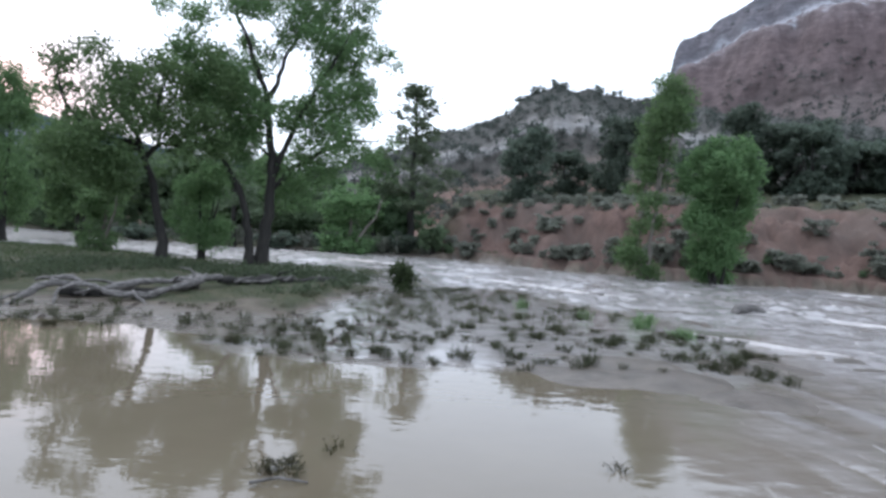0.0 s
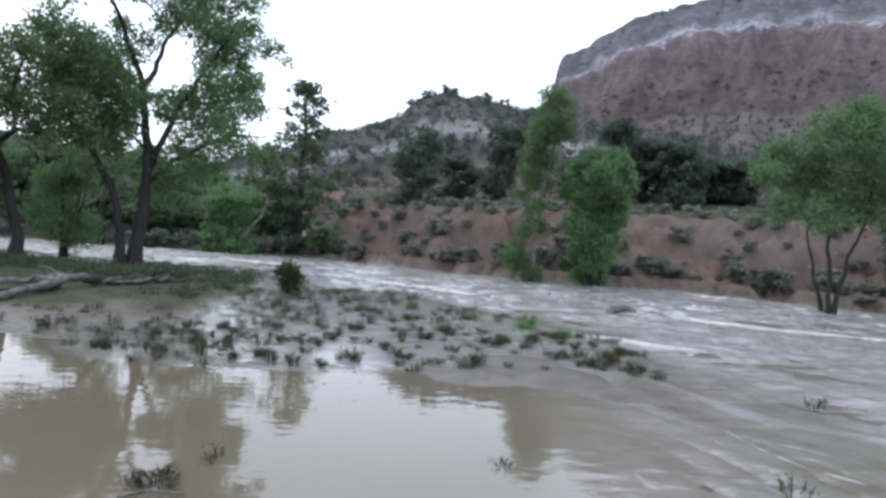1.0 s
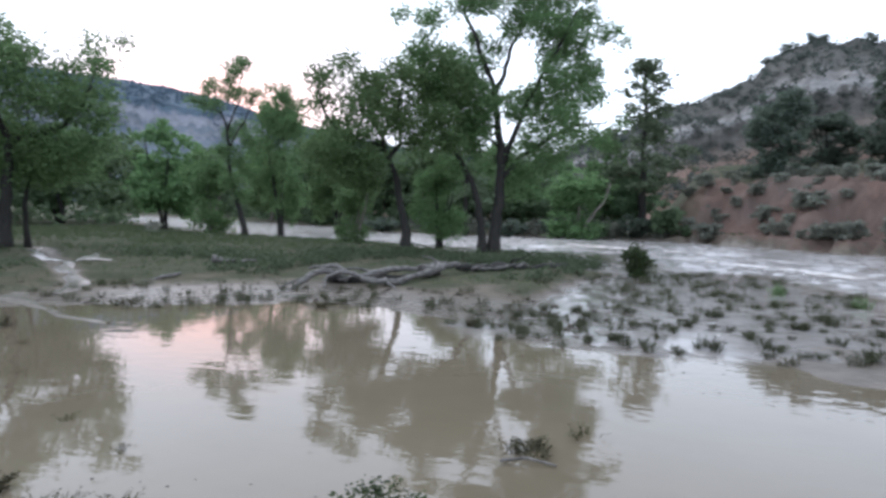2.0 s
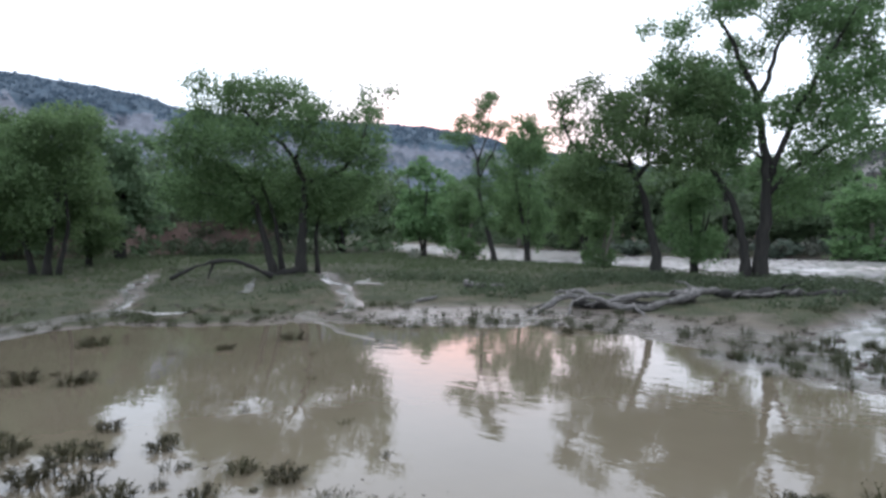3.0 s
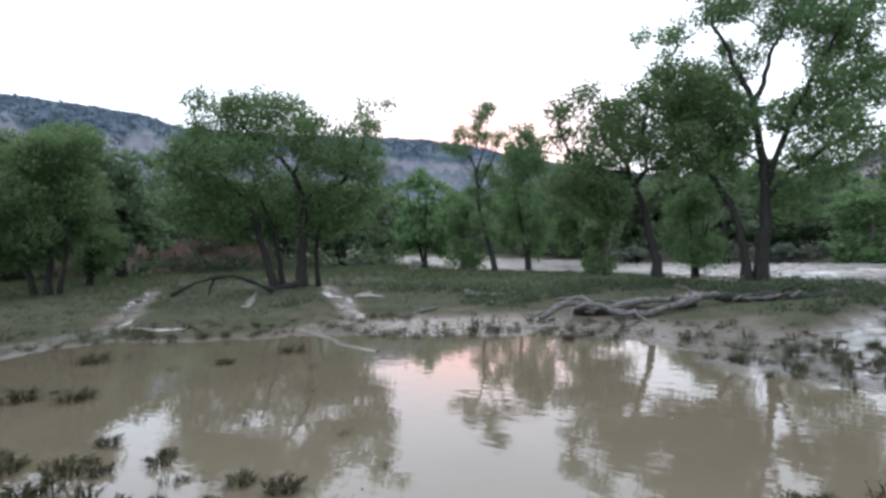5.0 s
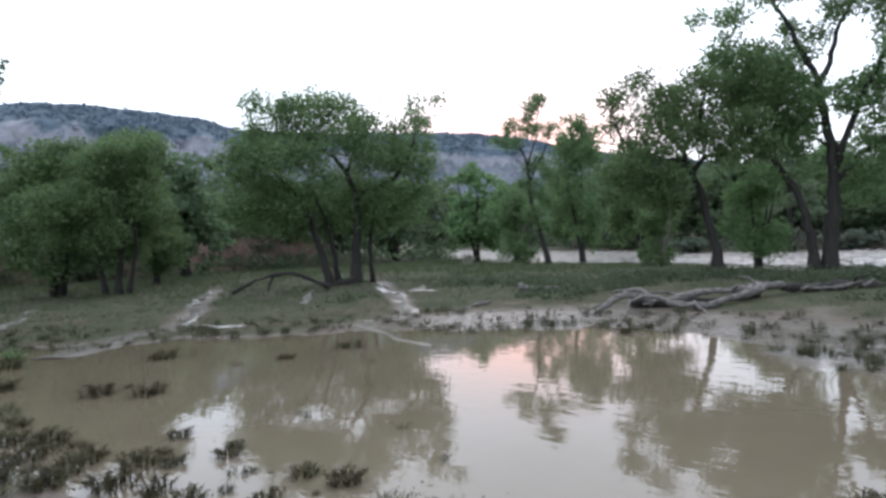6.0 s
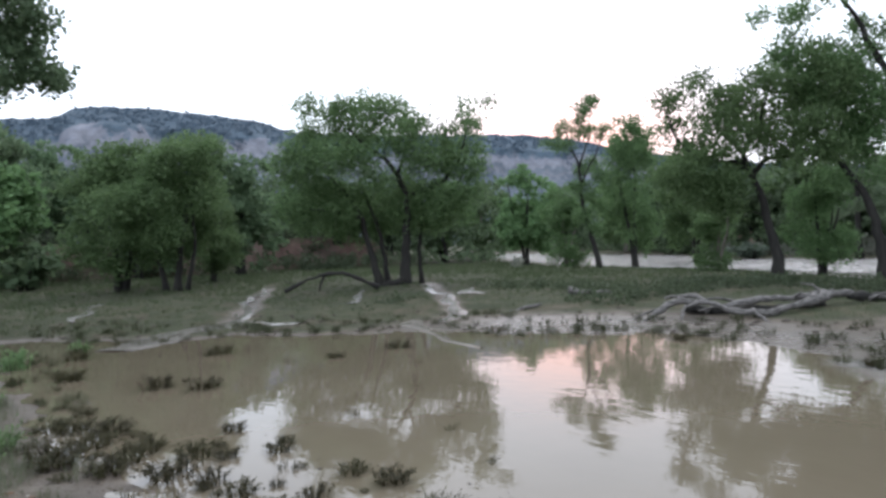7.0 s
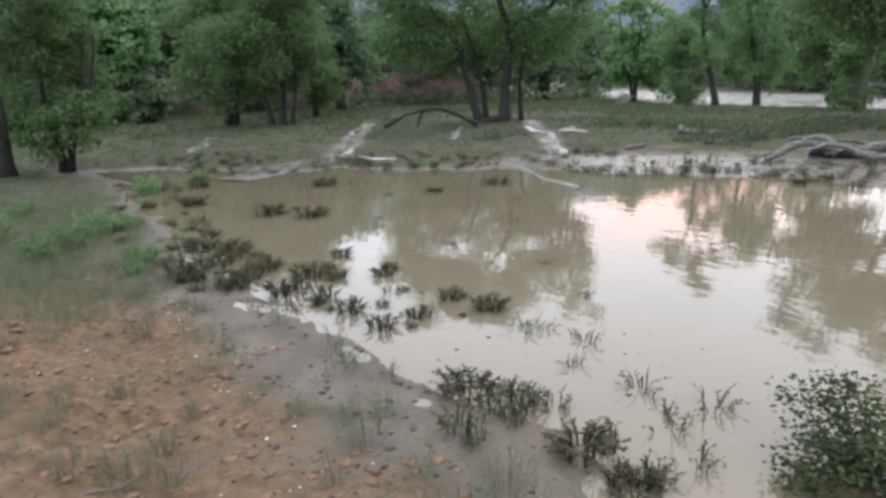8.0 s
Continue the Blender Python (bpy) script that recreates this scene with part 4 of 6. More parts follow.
W_CROWN = [(0.6, 2.9, 0.5), (-1.0, 3.7, 0.5), (0.5, 1.6, 0.4), (0.9, 3.7, 0.4), (0.7, 6.6, 0.6), (-0.2, 6.7, 0.6), (-0.9, 6.1, 0.7), (1.1, 5.6, 0.6), (0.2, 5.6, 0.9), (-0.6, 4.8, 0.8), (-1.5, 4.9, 0.4), (0.7, 4.6, 0.7), (-0.3, 3.8, 0.8), (0.5, 3.4, 0.6), (-0.8, 2.9, 0.6), (0.1, 2.4, 0.7),
           (-0.8, 1.7, 0.6), (-0.1, 1.4, 0.6), (-0.6, 0.7, 0.5), (0.2, 0.5, 0.4), (-1.4, 3.2, 0.3), (0.8, 2.4, 0.3), (1.1, 4.2, 0.4), (-1.7, 5.5, 0.3)]
W_WOOD = [(facing([(0, 0), (-0.3, 1.8), (-0.3, 4.1), (0.2, 6.4)], -24.0), 0.10, 0.03), (facing([(-0.2, 0), (-0.7, 2.1, 0.2), (-0.8, 4.7, 0.3), (-0.7, 6.0, 0.3)], -24.0), 0.09, 0.03), (facing([(0.2, 0), (0.4, 2.1, -0.3), (0.7, 4.5, -0.4), (0.9, 5.8, -0.4)], -24.0), 0.09, 0.03)]
bushy = tree_meshes("upright_willow", W_WOOD, masses(W_CROWN, -24.0, rnd, 0.9, 1.12), 640, 58, 0.14, 0.28, BARK, LEAF, 9)
plant_tree("willow_tree", bushy, "bushy upright willow at the flooded bank", "tree", 13.39, 30.17)

R_CROWN = [(-1.2, 6.5, 1.4), (0.2, 7.2, 1.4), (-1.3, 5.1, 1.1), (1.3, 6.7, 1.6), (0.3, 5.1, 1.6), (1.5, 4.7, 1.6), (-1.9, 6.0, 0.7), (2.3, 5.8, 1.5),
           (-2.6, 5.6, 0.6), (-2.2, 6.9, 0.7), (0.8, 8.2, 0.8), (-0.6, 7.9, 0.8), (-1.8, 4.2, 0.6), (2.9, 7.3, 1.0), (-0.3, 4.0, 0.8)]
R_WOOD = [(facing([(0, 0), (-0.1, 2.3), (-0.3, 3.7), (-0.7, 5.8)], R_AZ), 0.11, 0.03), (facing([(0.15, 0), (0.5, 2.4), (1.0, 3.8), (1.2, 5.8)], R_AZ), 0.10, 0.03), (facing([(-0.2, 0, 0.2), (-0.6, 1.6, 0.3), (-1.0, 3.6, 0.4)], R_AZ), 0.09, 0.03)]
bankside = tree_meshes("bank_cottonwood", R_WOOD, masses(R_CROWN, R_AZ, rnd, 1.6), 700, 38, 0.14, 0.34, BARK, LEAF, 4)
plant_tree("cottonwood_tree", bankside, "bright green cottonwood rising from the flooded bank", "tree", 20.13, 22.24)


T_CROWN = [(3.9, 7.6, 0.9), (3.3, 8.8, 1.2), (2.5, 7.2, 1.3), (1.5, 9.5, 1.5), (0, 8.5, 1.6), (-1.5, 7, 1.6), (2.0, 5.6, 1.1), (0.3, 5.0, 1.2), (-2, 9.5, 1.5), (0.5, 11, 1.4), (4.5, 7.2, 0.7), (-3, 5.5, 1.4), (4.1, 8.5, 0.9), (3.2, 7.6, 1.0), (3.5, 9.6, 0.9)]
T_WOOD = [(facing([(0, 0), (0.1, 2.0), (-0.1, 3.6), (0.3, 5.5), (0.4, 8.5)], 96.6), 0.30, 0.07), (facing([(-0.1, 3.4), (1.2, 5.2, -0.3), (2.8, 6.6, -0.5), (3.8, 7.3, -0.4)], 96.6), 0.15, 0.04),
          (facing([(0, 3.0), (-1.2, 4.8, 0.4), (-2.4, 6.6, 0.6)], 96.6), 0.14, 0.04)]
shade = tree_meshes("shore_cottonwood", T_WOOD, masses(T_CROWN, 96.6, rnd, 1.8), 340, 84, 0.15, 0.31, BARK, LEAF_DARK, 6)
plant_tree("cottonwood_tree", shade, "large dark cottonwood leaning over the pond's end", "tree", *spot(96.6, 21))


# ---------------------------------------------------------------- repeated trees, 1 m high each, scaled where they stand
def round_tree(seed, bark, leaf, clusters=190, leaves=38, low=0.24, width=0.40, size=0.042, stems=2):
    r = random.Random(seed)
    trunks = []
    for k in range(stems):
        a, lean = r.uniform(0, 6.28), r.uniform(0.02, 0.10) * (k > 0) + 0.02
        dx, dy = math.cos(a) * lean, math.sin(a) * lean
        trunks.append(([(dx * 0.2, dy * 0.2, 0), (dx * 0.8, dy * 0.8, 0.28), (dx * 1.8, dy * 1.8, 0.55), (dx * 2.2, dy * 2.2, 0.8)], 0.024 - 0.004 * k, 0.006))
    blobs = []
    for k in range(20):
        h = r.uniform(low, 0.88)
        w = width * math.sin(math.pi * min(1, 0.18 + 0.78 * (h - low) / (0.95 - low))) ** 0.7
        a = r.uniform(0, 6.28)
        q = w * r.uniform(0.2, 0.75)
        blobs.append((math.cos(a) * q, math.sin(a) * q, h, r.uniform(0.13, 0.20)))
    return unit_tree("round_tree", trunks, blobs, clusters, leaves, size, 0.044, bark, leaf, seed)


def unit_tree(name, trunks, blobs, clusters, leaves, size, spread, bark, leaf, seed, step=0.6, sides=7):
    k = 10.0
    big_trunks = [([tuple(c * k for c in p) for p in pts], a * k, b * k) for pts, a, b in trunks]
    stems, w, l = tree_meshes(name, big_trunks, [tuple(c * k for c in b) for b in blobs], clusters, leaves, size * k, spread * k, bark, leaf, seed, 1.0, step, sides)
    for me in (*[q for _, q in stems], w, l):
        me.transform(Matrix.Scale(1 / k, 4))
    return stems, w, l


def pine_tree(seed):
    r = random.Random(seed)
    blobs = []
    for k in range(44):
        h = 0.28 + 0.70 * k / 43
        w = 0.20 * (1.02 - h) ** 0.7 + 0.012
        a = k * 2.4
        blobs.append((math.cos(a) * w * r.uniform(0.3, 1), math.sin(a) * w * r.uniform(0.3, 1), h, 0.045 * (1.3 - 0.6 * h)))
    return unit_tree("pine", [([(0, 0, 0), (0.005, 0, 0.5), (0, 0.004, 0.98)], 0.016, 0.003)], blobs, 190, 26, 0.017, 0.021, BARK, PINE, seed)


def bush_mesh(name, seed, leaf, bark, clusters=16, leaves=32, size=0.15, flat=0.7, stems=6):
    """A rounded bush 1 m high and about as wide."""
    r = random.Random(seed)
    trunks, blobs = [], []
    for k in range(stems):
        a, q = 6.283 * k / stems + r.uniform(-.3, .3), r.uniform(0.1, 0.42)
        h = r.uniform(0.45, 0.85)
        trunks.append(([(math.cos(a) * 0.05, math.sin(a) * 0.05, 0), (math.cos(a) * q * 0.6, math.sin(a) * q * 0.6, h * 0.5), (math.cos(a) * q, math.sin(a) * q, h * 0.9)], 0.02, 0.006))
        blobs.append((math.cos(a) * q, math.sin(a) * q, h * flat + 0.1, r.uniform(0.18, 0.27)))
        blobs.append((math.cos(a) * q * 0.9, math.sin(a) * q * 0.9, 0.25, 0.2))
    stems, w, l = unit_tree(name, trunks, blobs, clusters, leaves, size, 0.11, bark, leaf, seed, 2.5, 5)
    v, f = join([([p.co.copy() for p in me.vertices], [tuple(q.vertices) for q in me.polygons]) for _, me in stems] + [([p.co.copy() for p in w.vertices], [tuple(q.vertices) for q in w.polygons])])
    return mesh_of(name + "_wood", v, f, bark, True), l


FINE = [round_tree(24, BARK, LEAF, 340, 38, 0.22, 0.40, 0.024, 3), round_tree(25, BARK, LEAF_PALE, 340, 38, 0.2, 0.38, 0.024, 3)]
GREEN = [round_tree(21, BARK, LEAF), round_tree(22, BARK, LEAF, stems=3), round_tree(23, BARK_PALE, LEAF_PALE)]
SHADY = [round_tree(31, BARK, LEAF_DARK, low=0.2, stems=3), round_tree(32, BARK, LEAF_DARK, low=0.2)]
SLIM = round_tree(41, BARK_PALE, LEAF, 135, 44, 0.12, 0.20, 0.030)
JUNIPER = [round_tree(51, BARK, NEEDLE, 190, 42, 0.06, 0.36, 0.042, 3), round_tree(52, BARK, NEEDLE, 190, 42, 0.08, 0.30, 0.038, 3)]
PONDEROSA = pine_tree(61)
SAGES = [bush_mesh("sage", 71 + k, SAGE, BARK_PALE, 16, 24, 0.17, 0.7, 4) for k in range(3)]
DARKBUSH = [bush_mesh("willow_bush", 81 + k, NEEDLE if k else LEAF_DARK, BARK) for k in range(2)]
TIPBUSH = bush_mesh("tip_bush", 85, NEAR_LEAF, BARK, 60, 34, 0.09, 0.8, 7)

TREES = {"fine": (FINE, 0.80), "green": (GREEN, 0.80), "shady": (SHADY, 0.80), "slim": ([SLIM], 0.5), "juniper": (JUNIPER, 0.75), "pine": ([PONDEROSA], 0.32)}
TREE_LABELS = {"fine": "full green cottonwood on the edge of the meadow", "green": "green cottonwood in the riverside wood", "shady": "dark leafy tree in the riverside wood", "slim": "slender pale cottonwood at the water's edge",
               "juniper": "dark dense juniper on the red terrace",
               "pine": "tall sparse ponderosa pine behind the river"}


def wood_of(rows, group):
    for k, (kind, az, r, top, width) in enumerate(rows):
        x, y = spot(az, r)
        h = top - ground_z(x, y)
        kinds, w0 = TREES[kind]
        w = width / w0
        plant_tree("pine_tree" if kind == "pine" else "juniper_tree" if kind == "juniper" else "cottonwood_tree",
                   kinds[k % len(kinds)], TREE_LABELS[kind], "tree", x, y, 57 * k % 360, (w, w, h), group)


wood_of([("fine", 79.8, 37, 8.2, 7.0), ("fine", 72.6, 41, 6.2, 5.4), ("shady", 70.2, 52, 10.4, 8.5), ("shady", 78.2, 56, 10.5, 7.5), ("green", 89, 47, 8.8, 8), ("green", 48.4, 80, 10.5, 10), ("green", 44.7, 56, 9.2, 6.4), ("slim", 41.1, 46, 6, 3.6),
         ("fine", 35.2, 46, 10.6, 5.4), ("green", 30.3, 50, 9.4, 5.2), ("shady", 31.9, 76, 12.0, 10), ("slim", 28.7, 34, 3.6, 2.6)], "cottonwoods along the meadow")
wood_of([("fine", 21.2, 29, 4.5, 3.4), ("shady", 25.1, 62, 7.2, 9), ("green", 18.4, 64, 6.6, 8.5), ("shady", 12.4, 58, 5, 7.5), ("shady", 13.4, 52, 5.2, 6.6), ("slim", 8.6, 44.5, 4.9, 4.8), ("pine", 18.6, 49, 9.6, 4.6), ("green", 15.2, 60, 8.2, 8), ("green", 22.0, 60, 8.8, 8), ("green", 10.2, 62, 7.2, 8),
         ("shady", 4.2, 52, 5.6, 5.6), ("pine", 3.0, 50, 13.6, 7.2), ("green", 6.3, 52, 8.8, 4), ("shady", 29, 72, 9, 10), ("green", 36, 90, 11.5, 11), ("shady", 41, 122, 13.5, 15)], "trees on the far river bank")
wood_of([("juniper", -7.6, 52, 10.8, 5.6), ("juniper", -15.3, 54, 12.8, 5.6), ("juniper", -10.9, 60, 10.2, 5.4), ("juniper", -25.7, 58, 14.4, 5), ("juniper", -28.6, 60, 12.5, 7.4),
         ("juniper", -32.8, 62, 11.4, 8.5), ("juniper", -22.3, 60, 11.2, 5.6), ("juniper", -35.5, 62, 11.6, 7), ("juniper", -30.5, 57, 12.2, 5.5), ("juniper", -40, 60, 11, 8), ("juniper", -46, 58, 11, 8)], "junipers on the terrace")
wood_of([("fine", 92.6, 21.5, 4.8, 4.4), ("shady", 88.4, 56, 13, 9), ("shady", 84.6, 69, 14, 9), ("shady", 81.4, 71, 13, 9), ("shady", 88.8, 50, 11, 7.5), ("shady", 93, 46, 10, 8), ("shady", 84, 78, 10, 8), ("green", 62, 62, 9, 9), ("shady", 66, 70, 9, 9),
         ("shady", 57, 66, 9, 9), ("green", 52, 70, 9.5, 9), ("shady", 74, 76, 10, 9), ("shady", 80, 80, 10.5, 9), ("shady", 100, 52, 11, 9)], "trees at the west end of the meadow")


# ---------------------------------------------------------------- bushes
def bushes(rows, kinds, name, label, category, group):
    for k, (az, r, h, w) in enumerate(rows):
        x, y = spot(az, r)
        ob = thing(name, label, category, group, (x, y, ground_z(x, y) - 0.04), 71 * k % 360, (w, w, h))
        me = kinds[k % len(kinds)]
        part("woody_base", me[0], ob)
        part("foliage", me[1], ob)


bushes([(0.9, 45.6, 2.7, 3.2), (10.5, 46.5, 2.0, 2.2), (86.2, 45, 3.0, 5.0), (3.4, 46.8, 2.2, 2.6), (7, 47.5, 1.8, 2.6), (15, 47.5, 1.6, 3), (20, 50, 1.6, 3), (26, 54, 1.6, 3)], DARKBUSH, "dark_bush", "dark dense bush on the river bank", "bush", "bushes on the river bank")
bushes([(3.5, 19.7, 1.05, 1.0)], [TIPBUSH], "dark_bush", "dark upright bush at the tip of the island", "bush", "")
rows = []
rnd = random.Random(8)
for k in range(300):
    az = rnd.uniform(-60, 1)
    base = 30 + (max(0, az + 22) * 0.55)
    r = base + rnd.choice([rnd.uniform(1.0, 4), rnd.uniform(3, 9), rnd.uniform(5, 16), rnd.uniform(9, 24)])
    x, y = spot(az, r)
    if outline_dist(np.array([x]), np.array([y]), RIVER)[0] < 1.0:
        continue
    h = rnd.uniform(0.5, 1.4)
    rows.append((az, r, h, h * rnd.uniform(1.0, 1.5)))
low = []
for k in range(46):
    u = rnd.random()
    i = int(u * 7)
    (ax, ay), (bx, by) = RIVER[20 + i], RIVER[21 + i]
    v = rnd.random()
    x, y = ax + (bx - ax) * v, ay + (by - ay) * v
    x, y = x * (1 + rnd.uniform(0.02, 0.06)), y * (1 + rnd.uniform(0.02, 0.06))
    h = rnd.uniform(0.5, 1.3)
    if math.hypot(x, y) > 29:
        low.append((math.degrees(math.atan2(-x, y)), math.hypot(x, y), h, h * rnd.uniform(0.9, 1.5)))
bushes(low, [SAGES[0], SAGES[2], DARKBUSH[0], SAGES[1]], "shore_bush", "dusky bush at the foot of the red bank", "bush", "bushes along the waterline")
bushes(rows, SAGES, "sagebrush", "grey-green sagebrush on the red earth bank", "bush", "sagebrush on the bank")


# ---------------------------------------------------------------- woods, scrub and forest too far to count
def clumps(name, label, category, centres, spread, leaves, size, mat, seed):
    v, f = leaf_arrays(centres, spread, leaves, size, np.random.default_rng(seed))
    tagged(new(name, mesh_of(name, v, f, mat)), label, category, kind="stuff")


rnd = random.Random(12)
pts = []
for k in range(2600):
    az = rnd.uniform(3, 108)
    r = rnd.uniform(74, 100) if az > 60 else rnd.uniform(62, 96) if az > 40 else rnd.uniform(56, 78)
    x, y = spot(az, r)
    if outline_dist(np.array([x]), np.array([y]), RIVER)[0] < 2.5:
        continue
    top = 4.0 + 4.2 * smooth(12, 30, az) + 1.8 * float(vnoise(az * 0.35, r * 0.05, 3)) + 6.0 * smooth(82, 90, az)
    pts.append((x, y, ground_z(x, y) + rnd.uniform(0.02, 1.0) * top))
for k in range(900):
    az = rnd.uniform(27, 50)
    r = float(np.interp(az, [26, 32, 47, 50], [54.6, 72, 153, 168])) + rnd.uniform(1.5, 24)
    x, y = spot(az, r)
    pts.append((x, y, ground_z(x, y) + rnd.uniform(0.0, 1.0) ** 1.3 * (5.0 + 3.0 * smooth(70, 150, r))))
clumps("far_wood", "dim green wood of cottonwood and willow thickets", "wood", pts, 0.85, 26, 0.55, LEAF_DARK, 5)
pts = []
for k in range(420):
    az = rnd.uniform(2, 46)
    x, y = spot(az, rnd.uniform(44, 66))
    d = outline_dist(np.array([x]), np.array([y]), RIVER)[0]
    beyond = min(outline_dist(np.array([x * q]), np.array([y * q]), RIVER)[0] for q in (1.1, 1.2, 1.35, 1.5))
    if 0.6 < d < 9 and math.hypot(x, y) > 43 and beyond > 0:
        pts.append((x, y, ground_z(x, y) + rnd.uniform(0.1, 0.9)))
clumps("riverside_brush", "low grey-green brush along the far bank", "brush", pts, 0.42, 34, 0.30, SAGE, 6)


LOG_LINE = [(-8.6, 12.6), (-6.6, 14.0), (-5.2, 16.7), (-3.2, 19.2)]
pts = []
for k in range(1500):
    az, r = rnd.uniform(6, 60), rnd.uniform(16, 25.5)
    x, y = spot(az, r)
    dp, dr, ds = (float(q[0]) for q in zones(np.array([x]), np.array([y])))
    if dp > 3.2 and dr > 0.7 and ds > 0.8 and vnoise(x * 0.35, y * 0.35, 14) > -0.1 + 0.5 * smooth(36, 50, az) and line_dist(x, y, LOG_LINE) > 1.1:
        pts.append((x, y, ground_z(x, y) + rnd.uniform(0.0, 0.16)))
for k in range(420):
    az, r = rnd.uniform(3, 17), rnd.uniform(15.5, 21)
    x, y = spot(az, r)
    dp, dr, ds = (float(q[0]) for q in zones(np.array([x]), np.array([y])))
    if dp > 1.9 and dr > 0.3 and ds > 0.1 and vnoise(x * 0.9, y * 0.9, 24) > 0.05 and line_dist(x, y, LOG_LINE) > 0.9:
        pts.append((x, y, ground_z(x, y) + rnd.uniform(0.0, 0.10)))
clumps("island_brush", "low green brush under the trees on the island", "brush", pts, 0.20, 26, 0.10, BRUSH, 16)


pts = []
for k in range(760):
    az, r = rnd.uniform(54, 104), rnd.uniform(54, 66)
    x, y = spot(az, r)
    if vnoise(x * 0.2, y * 0.2, 19) > -0.25 + 0.5 * smooth(77, 79, az) * smooth(86, 84, az) and r > 55.5:
        pts.append((x, y, ground_z(x, y) + rnd.uniform(0.1, 1.1)))
clumps("scarp_brush", "grey-green shrubs along the low red scarp", "brush", pts, 0.42, 34, 0.28, BRUSH, 17)


def scattered(X, Y, Z, H, count, low, high, rnd, lift, keep=None):
    n, m = X.shape
    out = []
    for k in range(count):
        i, j = rnd.randrange(2, n - 4), rnd.randrange(1, m - 1)
        if low <= H[i, j] <= high and (keep is None or keep(i, j)):
            out.append((X[i, j], Y[i, j], Z[i, j] + lift))
    return out


rnd = random.Random(13)
clumps("hill_scrub", "dark juniper scrub dotted over the rocky hill", "scrub", scattered(HX, HY, HZ, HH, 3800, 0.1, 1.01, rnd, 0.5), 0.66, 18, 0.5, SLOPE_SCRUB, 7)
clumps("mesa_scrub", "scrub on the mesa slopes, greyed by haze put into its colour", "scrub", scattered(MX, MY, MZ, MH, 12000, 0.10, 0.44, rnd, 0.6) + scattered(MX, MY, MZ, MH, 4500, 0.40, 0.64, rnd, 0.6) + scattered(MX, MY, MZ, MH, 1500, 0.90, 1.01, rnd, 0.8), 1.0, 10, 1.1, MESA_SCRUB, 8)
pts = []
n, m = HX.shape
for k in range(46):
    j = rnd.randrange(20, m - 20)
    h = rnd.uniform(0.5, 1.7)
    for q in range(8):
        pts.append((HX[n - 3, j] + rnd.uniform(-.7, .7), HY[n - 3, j] + rnd.uniform(-.7, .7), HZ[n - 3, j] + h * (0.05 + 0.13 * q)))
clumps("crest_junipers", "small junipers along the hill crest", "trees", pts, 0.42, 20, 0.34, NEEDLE, 9)
# needle colours carry the blue of the haze over the far ridge
RIDGE_PINE = leaf_material("haze_tinted_pine", (0.080, 0.118, 0.154), (0.092, 0.132, 0.168))
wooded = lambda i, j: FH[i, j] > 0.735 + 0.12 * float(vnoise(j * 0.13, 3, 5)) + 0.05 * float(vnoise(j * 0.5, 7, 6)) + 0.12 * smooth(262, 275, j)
clumps("ridge_forest", "pine forest on the distant ridge, blue haze put into its colour", "forest", scattered(FX, FY, FZ, FH, 17000, 0.60, 1.01, rnd, 0.8, wooded), 2.6, 6, 3.6, RIDGE_PINE, 10)


# ---------------------------------------------------------------- brooks running into the pond
def brook(name, line, width, seed, pale=0.8):
    path = resample([(x, y, 0) for x, y in line], 0.25)
    rr = random.Random(seed)
    verts, faces, cols = [], [], 7
    for i, p in enumerate(path):
        d = (path[min(i + 1, len(path) - 1)] - path[max(i - 1, 0)]).normalized()
        side = Vector((-d.y, d.x, 0))
        u = i / (len(path) - 1)
        off = 0.6 * float(fnoise(i * 0.11, seed, seed, 2)) * smooth(0, 0.15, u)
        w = width * (1.2 - 0.85 * u) * (1 + 0.6 * float(vnoise(i * 0.23, 5, seed)))
        w_near, w_far = (w * (1 + 0.55 * float(fnoise(i * 0.55, q0, seed, 3))) for q0 in (11, 23))
        zc = max(0.012, ground_z(p.x + side.x * off, p.y + side.y * off) + 0.035)
        for k in range(cols):
            h0 = k / (cols - 1) - 0.5
            q = p + side * (off + (w_near if h0 < 0 else w_far) * h0)
            verts.append((q.x, q.y, zc + rr.uniform(-.008, .008) - 0.03 * (2 * k / (cols - 1) - 1) ** 2))
    for i in range(len(path) - 1):
        for k in range(cols - 1):
            a = i * cols + k
            faces.append((a, a + 1, a + cols + 1, a + cols))
    me = mesh_of(name, verts, faces, WATER, True)
    point_attr(me, "flow", np.full(len(verts), pale))
    point_attr(me, "chop", np.full(len(verts), 0.5))
    tagged(new(name, me), "pale silty brook trickling across the meadow into the pond", "brook", kind="structure")


brook("brook", BROOK_A, 0.8, 3, 0.65)
brook("brook", BROOK_B, 0.55, 5, 0.62)
brook("brook", [(-13.6, 9.4), (-12.0, 8.6), (-10.3, 8.05), (-9.1, 7.85)], 0.32, 7, 0.45)
brook("brook", [(-15.9, 7.3), (-16.8, 6.9), (-18.1, 6.7), (-19.6, 6.9)], 0.3, 17, 0.4)
brook("brook", [(-18.3, 10.1), (-20.6, 11.4), (-23.0, 13.2)], 0.3, 9)
brook("brook", [(-17.2, 14.2), (-18.2, 15.4), (-19.0, 16.0)], 0.7, 15)
brook("brook", [(-22.5, 2.6), (-25, 3.5), (-28.5, 4.6)], 0.35, 13)


